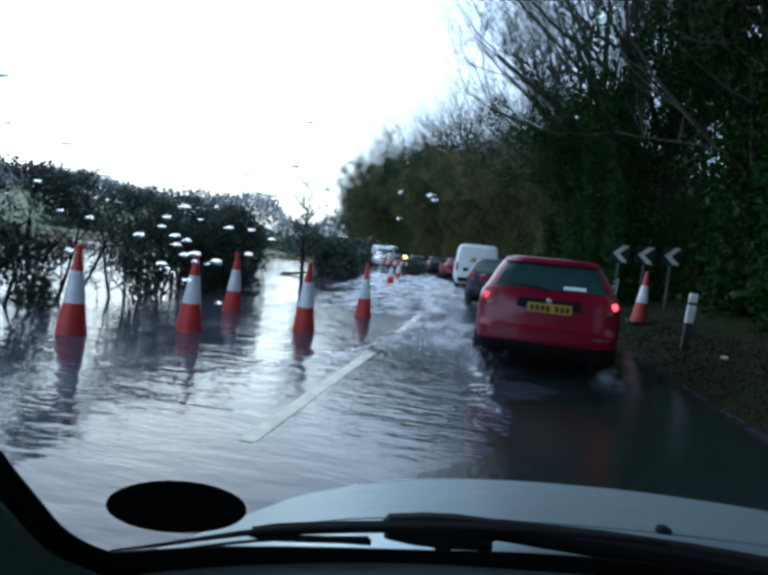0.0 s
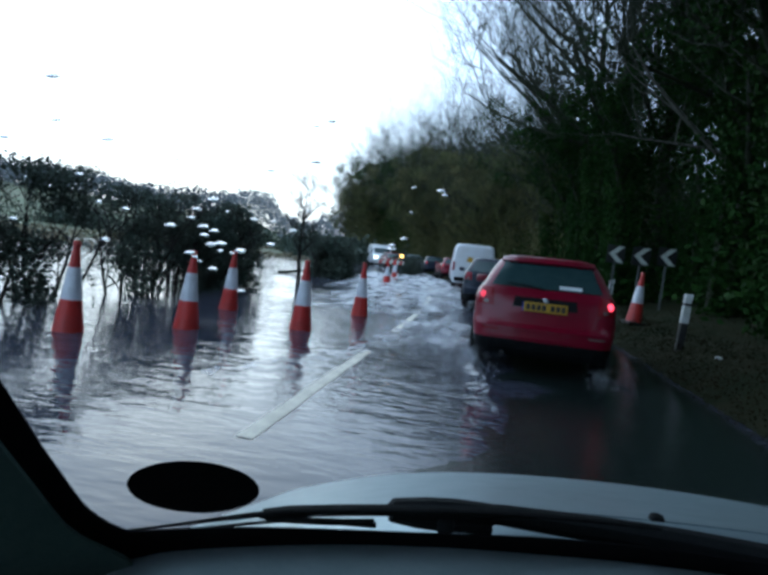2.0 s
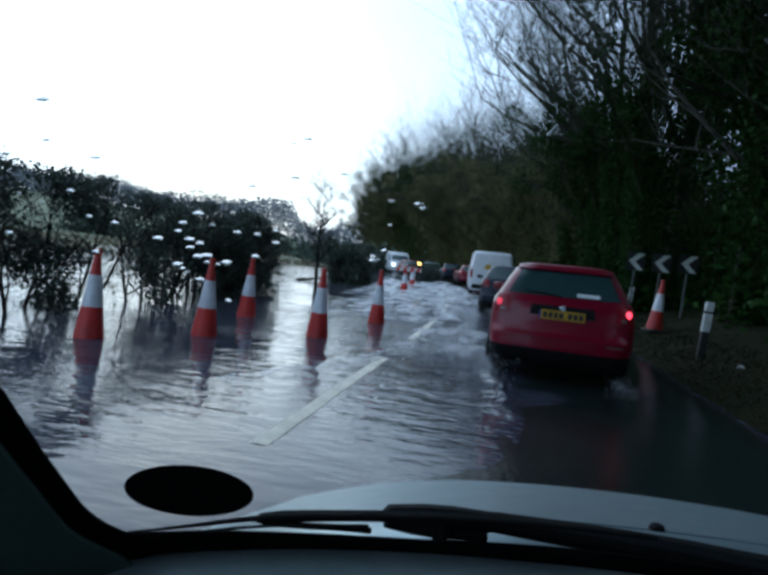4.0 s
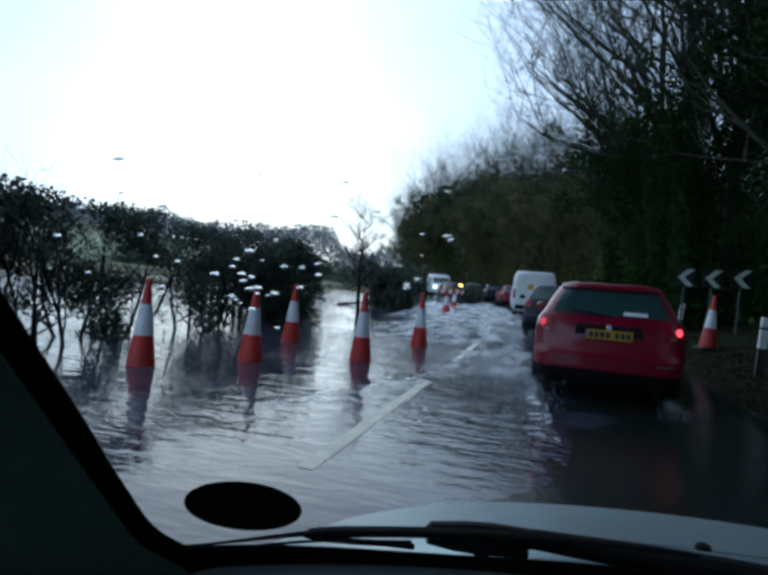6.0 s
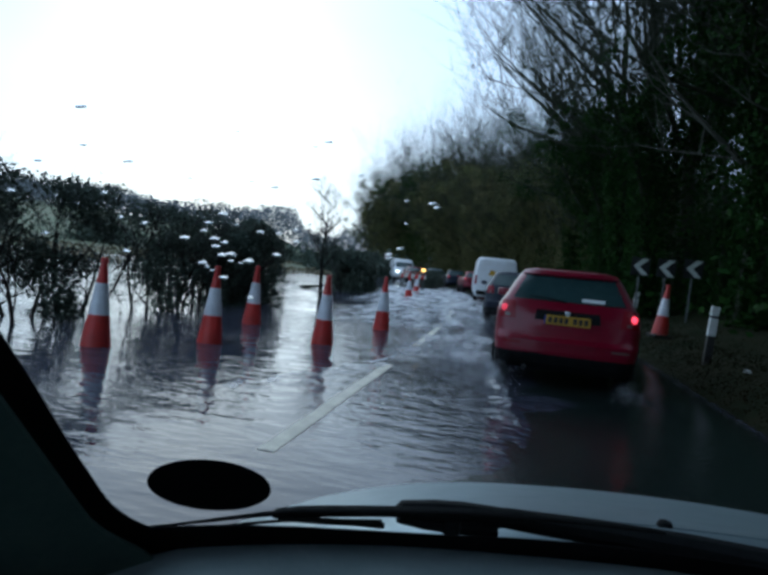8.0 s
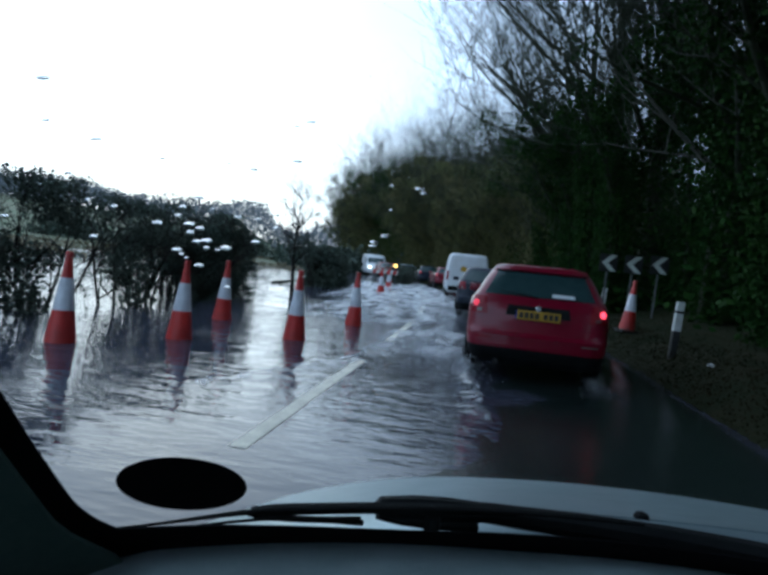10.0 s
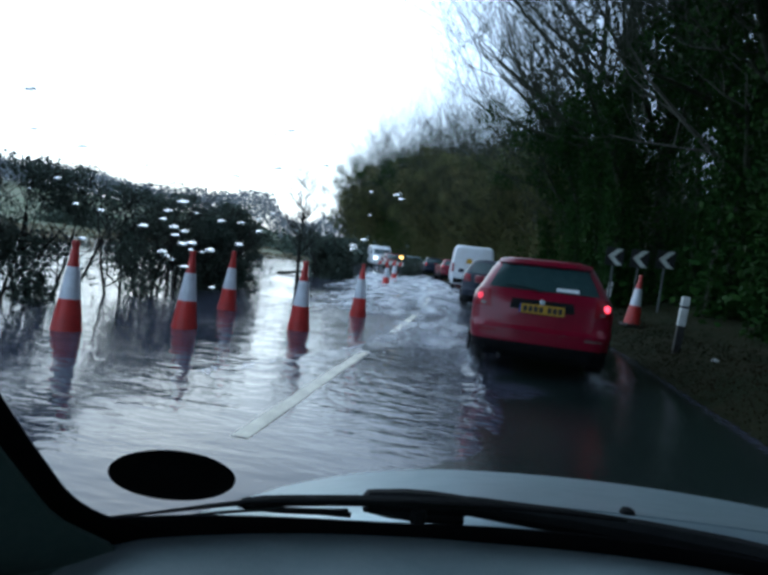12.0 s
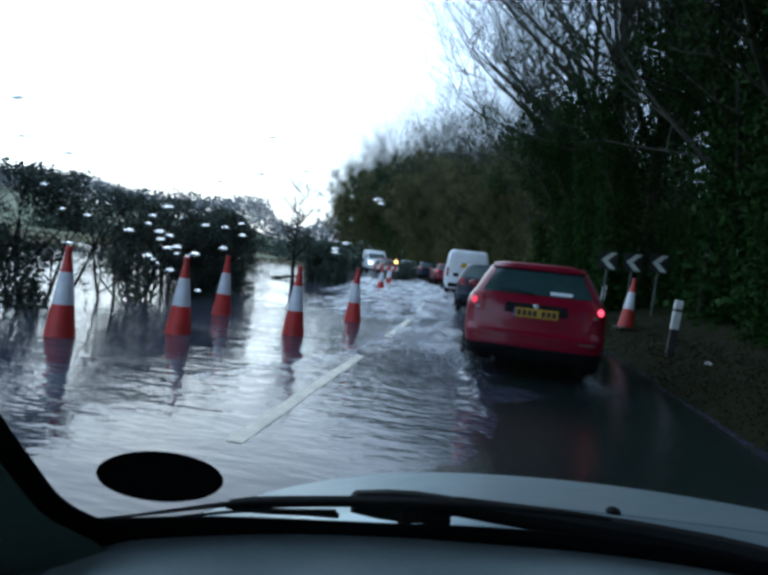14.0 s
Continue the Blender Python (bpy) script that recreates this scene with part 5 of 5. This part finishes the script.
carried("washer_nozzle", lathe_bm([(0.0105, -0.01), (0.0105, 0.005), (0.008, 0.010), (0.003, 0.012)], 12, "z", (0.236, 0.826, bonnet_z(0.236, 0.826))), BLACK_TRIM, None, "black washer nozzle", True)
carried("bonnet_seal", tube_bm([(x, 0.816, bonnet_z(x, 0.816) - 0.005) for x in np.linspace(-0.40, 1.35, 30)], 0.0035, 6), RUBBER)

# windscreen pane, with black border, disc and rain on it
zs = np.linspace(0.955, 1.50, 12)
pane = carried("windscreen", sheet_bm([[on_glass(x, z) for x in np.linspace(-0.34, 1.24, 33)] for z in zs]), WINDSCREEN, None, "clear windscreen spotted with rain", True)
pane.visible_shadow = False


def sag(x):
    """How far the foot of the glass drops towards the car's middle."""
    return 0.015 * smooth(-0.26, 0.10, x)


border = [[on_glass(x, 0.963 - sag(x) + (0.018 + sag(x) + 0.02 * smooth(-0.02, -0.30, x)) * f, -0.003) for x in np.linspace(-0.33, 1.23, 41)] for f in np.linspace(0, 1, 4)]
carried("glass_border", sheet_bm(border, 0.002), FRIT, pane, "black enamel border")
# rounded lower corner and side strip of the border
corner = []
for k in range(31):
    z = 0.935 + 0.18 * k / 20 if k <= 20 else 1.115 + (1.50 - 1.115) * (k - 20) / 10
    inner = -0.3155 + 0.002 * smooth(1.10, 1.15, z) + 0.036 * min(1.0, max(0.0, 1 - (z - 0.985) / 0.07)) ** 2.6
    corner.append([on_glass(x, z, -0.004) for x in np.linspace(-0.362, inner, 6)])
carried("corner_border", sheet_bm(corner, 0.002), FRIT, pane, "black enamel border")
ring = [on_glass(-0.2358 + 0.0458 * math.cos(a) + 0.003 * math.sin(a), 1.0556 + 0.0325 * math.sin(a) - 0.0030 * math.cos(a), -0.004) for a in np.linspace(0, 2 * math.pi, 40, endpoint=False)]
bm = bmesh.new()
bm.faces.new([bm.verts.new(p) for p in ring])
bmesh.ops.solidify(bm, geom=bm.faces[:], thickness=0.002)
carried("tax_disc", bm, DISC_BLACK, pane, "black oval disc holder stuck on the glass")

# wiper: arm and blade lying along the foot of the glass
wiper = part("wiper", bmesh.new(), BLACK_TRIM, ride, "black windscreen wiper at rest")


def wiper_point(x, z, out):
    return on_glass(x, z - 0.95 * out, out)


def blade_z(x):
    return 0.996 + 0.014 * smooth(-0.315, -0.17, x) - 0.004 * smooth(0.0, 0.3, x)


carried("blade", tube_bm([wiper_point(x, blade_z(x), 0.010) for x in np.linspace(-0.310, 0.20, 26)], [0.001, 0.0014, 0.0018, 0.0022, 0.0026] + [0.003] * 20 + [0.002], 6), RUBBER, wiper, "black rubber blade")
carried("rubber_edge", tube_bm([wiper_point(x, blade_z(x) - 0.012 + 0.004 * smooth(-0.1, -0.29, x), 0.004) for x in np.linspace(-0.28, -0.10, 14)], 0.0016, 5), RUBBER, wiper)
carried("bridge", tube_bm([wiper_point(x, blade_z(x) - 0.002, 0.016) for x in np.linspace(-0.205, 0.06, 14)], [0.005] + [0.0062] * 12 + [0.0055], 8), BLACK_TRIM, wiper)
carried("claw", tube_bm([wiper_point(-0.205, 1.006, 0.012), wiper_point(-0.19, 1.0, 0.010), wiper_point(-0.16, 0.996, 0.008), wiper_point(-0.13, 0.993, 0.008), wiper_point(-0.10, 0.988, 0.008)], 0.0036, 6), BLACK_TRIM, wiper)
carried("lower_claw", tube_bm([wiper_point(-0.085, 1.0, 0.012), wiper_point(-0.06, 0.991, 0.010), wiper_point(-0.03, 0.986, 0.008), wiper_point(0.02, 0.984, 0.008)], 0.006, 6), BLACK_TRIM, wiper)
carried("arm_clip", tube_bm([wiper_point(x, z, 0.022) for x, z in ((-0.092, 1.004), (-0.084, 1.007), (-0.05, 1.007), (-0.02, 1.004), (0.02, 1.001))], [0.005, 0.0115, 0.0130, 0.0140, 0.012], 10), BLACK_TRIM, wiper, "black arm clip")
carried("hinge", lathe_bm([(0.004, -0.012), (0.011, -0.010), (0.011, 0.004), (0.006, 0.008)], 12, "z", wiper_point(-0.03, 0.994, 0.012)), BLACK_TRIM, wiper)
carried("arm", tube_bm([wiper_point(x, z, 0.026) for x, z in ((-0.02, 1.003), (0.03, 1.000), (0.07, 0.994), (0.14, 0.987), (0.24, 0.978), (0.34, 0.970), (0.5, 0.958))], [0.009, 0.0115, 0.013, 0.015, 0.017, 0.019, 0.021], 10), BLACK_TRIM, wiper, "black wiper arm")

# dashboard
dash_grid = [[(x, (base_y(x) + 0.02) * (1 - f) + (-0.05) * f, 0.967 - sag(x) + 0.02 * math.sin(math.pi * min(1, f * 1.4)) * 0.3 - 0.10 * f ** 2.2 - 0.05 * smooth(-0.30, -0.40, x)) for x in np.linspace(-0.42, 1.32, 40)] for f in np.linspace(0, 1, 16)]
dash = carried("dashboard", sheet_bm(dash_grid, -0.01), DASH, None, "grey textured dashboard top", True)
for x0, x1, f in ((-0.075, -0.035, 0.25), (0.05, 0.62, 0.27), (-0.28, -0.2, 0.4)):
    slot = [[(x, (base_y(x) + 0.02) * (1 - g2) + (-0.05) * g2, 0.964 - sag(x) - 0.10 * g2 ** 2.2 + 0.004) for x in np.linspace(x0, x1, 12)] for g2 in (f, f + 0.012)]
    carried("air_slot", sheet_bm(slot, 0.003), FRIT, dash, "black demister slot")
trim = [[(-0.44 + (0.135 - 0.10 * f) * u, 0.478 - 0.50 * f, 0.968 - 0.012 * u * u - 0.05 * f) for u in np.linspace(0, 1, 5)] for f in np.linspace(0, 1, 7)]
carried("corner_trim", sheet_bm(trim, -0.02), CABIN, None, "dark trim at the dashboard's end", True)
kick = [[(x, base_y(x) - 0.022 - RAKE * (z - 0.985), z) for x in np.linspace(-0.50, -0.27, 6)] for z in np.linspace(0.62, 0.965, 5)]
carried("kick_panel", sheet_bm(kick, -0.01), CABIN, None, "dark panel below the glass")
seam = [(-0.297, 0.505, 0.953), (-0.31, 0.47, 0.951), (-0.33, 0.42, 0.948), (-0.36, 0.35, 0.94)]
carried("seam", tube_bm(seam, 0.003, 5), FRIT, dash)

# pillar trim, doors, roof and back that close the cabin
pillar = []
for k in range(27):
    z = 0.80 + (1.06 - 0.80) * k / 16 if k < 16 else 1.06 + 0.05 * (k - 16)
    cx, cy, cz = on_glass(-0.331 + 0.026 * smooth(1.04, 0.965, z) ** 1.6, z, -0.006)
    row = []
    for a in np.linspace(0, 1, 9):
        row.append((cx + 0.004 - 0.035 * a - 0.075 * a * a, cy - 0.004 - 0.02 * math.sin(a * math.pi) - 0.16 * a * a * (1 - 0.3 * k / 26) + 0.03 * a, cz))
    pillar.append(row)
carried("pillar_trim", sheet_bm(pillar, 0.006), CABIN, None, "dark grey windscreen pillar trim", True)
far_pillar = [[(1.25 + 0.09 * a, on_glass(1.22, z)[1] - 0.16 * a, z) for a in np.linspace(0, 1, 4)] for z in np.linspace(0.90, 1.56, 6)]
carried("pillar_trim", sheet_bm(far_pillar, 0.02), CABIN, None, "", True)
carried("door_panel", box_bm(-0.50, -0.425, -1.3, 0.36, 0.30, 1.02, 0.03), CABIN, None, "dark door panel")
carried("door_panel", box_bm(1.33, 1.40, -1.3, 0.42, 0.30, 1.02, 0.03), CABIN, None, "dark door panel")
carried("roof", box_bm(-0.42, 1.32, -1.5, 0.28, 1.52, 1.58, 0.02), CABIN, None, "dark roof lining")
carried("cabin_back", box_bm(-0.45, 1.36, -1.56, -1.50, 0.24, 1.56, 0.02), CABIN, None, "dark back of the cabin")
for x in (-0.45, 1.33):
    carried("side_pillar", box_bm(x, x + 0.05, -0.75, -0.6, 1.0, 1.54, 0.01), CABIN)

# outer skin of the body behind the bonnet
roof_skin = []
for f in np.linspace(0, 1, 9):
    y = 0.27 - 1.95 * f
    roof_skin.append([(MID + 0.86 * u, y, 1.60 + 0.035 * (1 - u * u) - 0.10 * max(0.0, f - 0.75) - 0.02 * abs(u) ** 6) for u in np.linspace(-1, 1, 17)])
carried("roof_skin", sheet_bm(roof_skin, 0.012), SILVER_PAINT, None, "silver roof panel", True)
for s, x in ((-1, -0.51), (1, 1.41)):
    side = []
    for z in np.linspace(0.28, 1.00, 9):
        side.append([(x + s * 0.05 * math.sin(math.pi * (z - 0.1) / 1.0), y, z) for y in np.linspace(-1.66, 0.50, 15)])
    carried("body_side", sheet_bm(side, 0.012), SILVER_PAINT, None, "silver door and rear side panel", True)
    carried("door_mirror", lathe_bm([(0.02, -0.07), (0.06, -0.06), (0.075, 0.0), (0.06, 0.06), (0.02, 0.07)], 14, "x", (x + s * 0.16, 0.16, 1.06)), BLACK_TRIM, None, "black door mirror", True)
    carried("roof_rail", tube_bm([(x - s * 0.07, 0.27, 1.575), (x - s * 0.06, -0.6, 1.60), (x - s * 0.06, -1.66, 1.54)], 0.03, 8), SILVER_PAINT, None, "silver roof edge", True)
tail = [[(MID + 0.95 * u * (1 - 0.10 * max(0.0, f - 0.45)), -1.70 + 0.06 * abs(u) ** 3 + 0.10 * max(0.0, f - 0.55), 0.30 + 1.24 * f) for u in np.linspace(-1, 1, 13)] for f in np.linspace(0, 1, 11)]
carried("tailgate", sheet_bm(tail, 0.012), SILVER_PAINT, None, "silver tailgate", True)
carried("rear_window", sheet_bm([[(MID + 0.66 * u, -1.735 + 0.10 * max(0.0, f - 0.2), 1.06 + 0.36 * f) for u in np.linspace(-1, 1, 7)] for f in np.linspace(0, 1, 4)], 0.006), CAR_GLASS, None, "dark rear window")
carried("rear_bumper", box_bm(-0.48, 1.38, -1.80, -1.66, 0.28, 0.52, 0.05, 3), SILVER_PAINT, None, "silver rear bumper")

# rain on the glass
g = np.random.default_rng(91)
verts, faces = [], []


def bead(x, z, r, tall=1.0):
    base = len(verts)
    c = Vector(on_glass(x, z, 0.0005))
    u, v, w = Vector((1, 0, 0)), Vector((0, -0.62, 0.78)), Vector((0, 0.78, 0.62))
    for lv, rr in ((0.0, 1.0), (0.34, 0.86), (0.58, 0.55), (0.66, 0.2)):
        for k in range(8):
            a = 2 * math.pi * k / 8
            verts.append(c + r * rr * (u * math.cos(a) + v * tall * math.sin(a)) + w * r * lv)
    for lv in (0, 1, 2):
        for k in range(8):
            faces.append((base + lv * 8 + k, base + lv * 8 + (k + 1) % 8, base + lv * 8 + 8 + (k + 1) % 8, base + lv * 8 + 8 + k))
    faces.append(tuple(base + 24 + k for k in range(8)))
    faces.append(tuple(base + 7 - k for k in range(8)))


for _ in range(17):
    bead(-0.18 + g.normal(0, 0.012), 1.262 + g.normal(0, 0.014), g.uniform(0.0016, 0.0042), g.uniform(0.12, 0.25))
for _ in range(20):
    bead(g.uniform(-0.30, -0.06), 1.282 + g.normal(0, 0.012), g.uniform(0.0010, 0.0036), g.uniform(0.12, 0.25))
for _ in range(20):
    bead(g.uniform(-0.31, -0.03), g.uniform(1.305, 1.345), g.uniform(0.0012, 0.0042), g.uniform(0.12, 0.25))
for _ in range(16):
    bead(0.030 + g.normal(0, 0.020), 1.400 + g.normal(0, 0.018), g.uniform(0.0008, 0.0026), g.uniform(0.2, 0.45))
rain = carried("raindrops", sheet_bm([[(0.45, 0.7, 0.9), (0.4501, 0.7, 0.9)], [(0.45, 0.7, 0.9001), (0.4501, 0.7, 0.9001)]]), DROP, pane)
rain.data.clear_geometry()
rain.data.from_pydata([(p[0] - MID, p[1], p[2]) for p in verts], [], faces)
rain.data.shade_smooth()
rain.data.update()
tagged(rain, "small clear raindrops on the windscreen", kind="stuff")
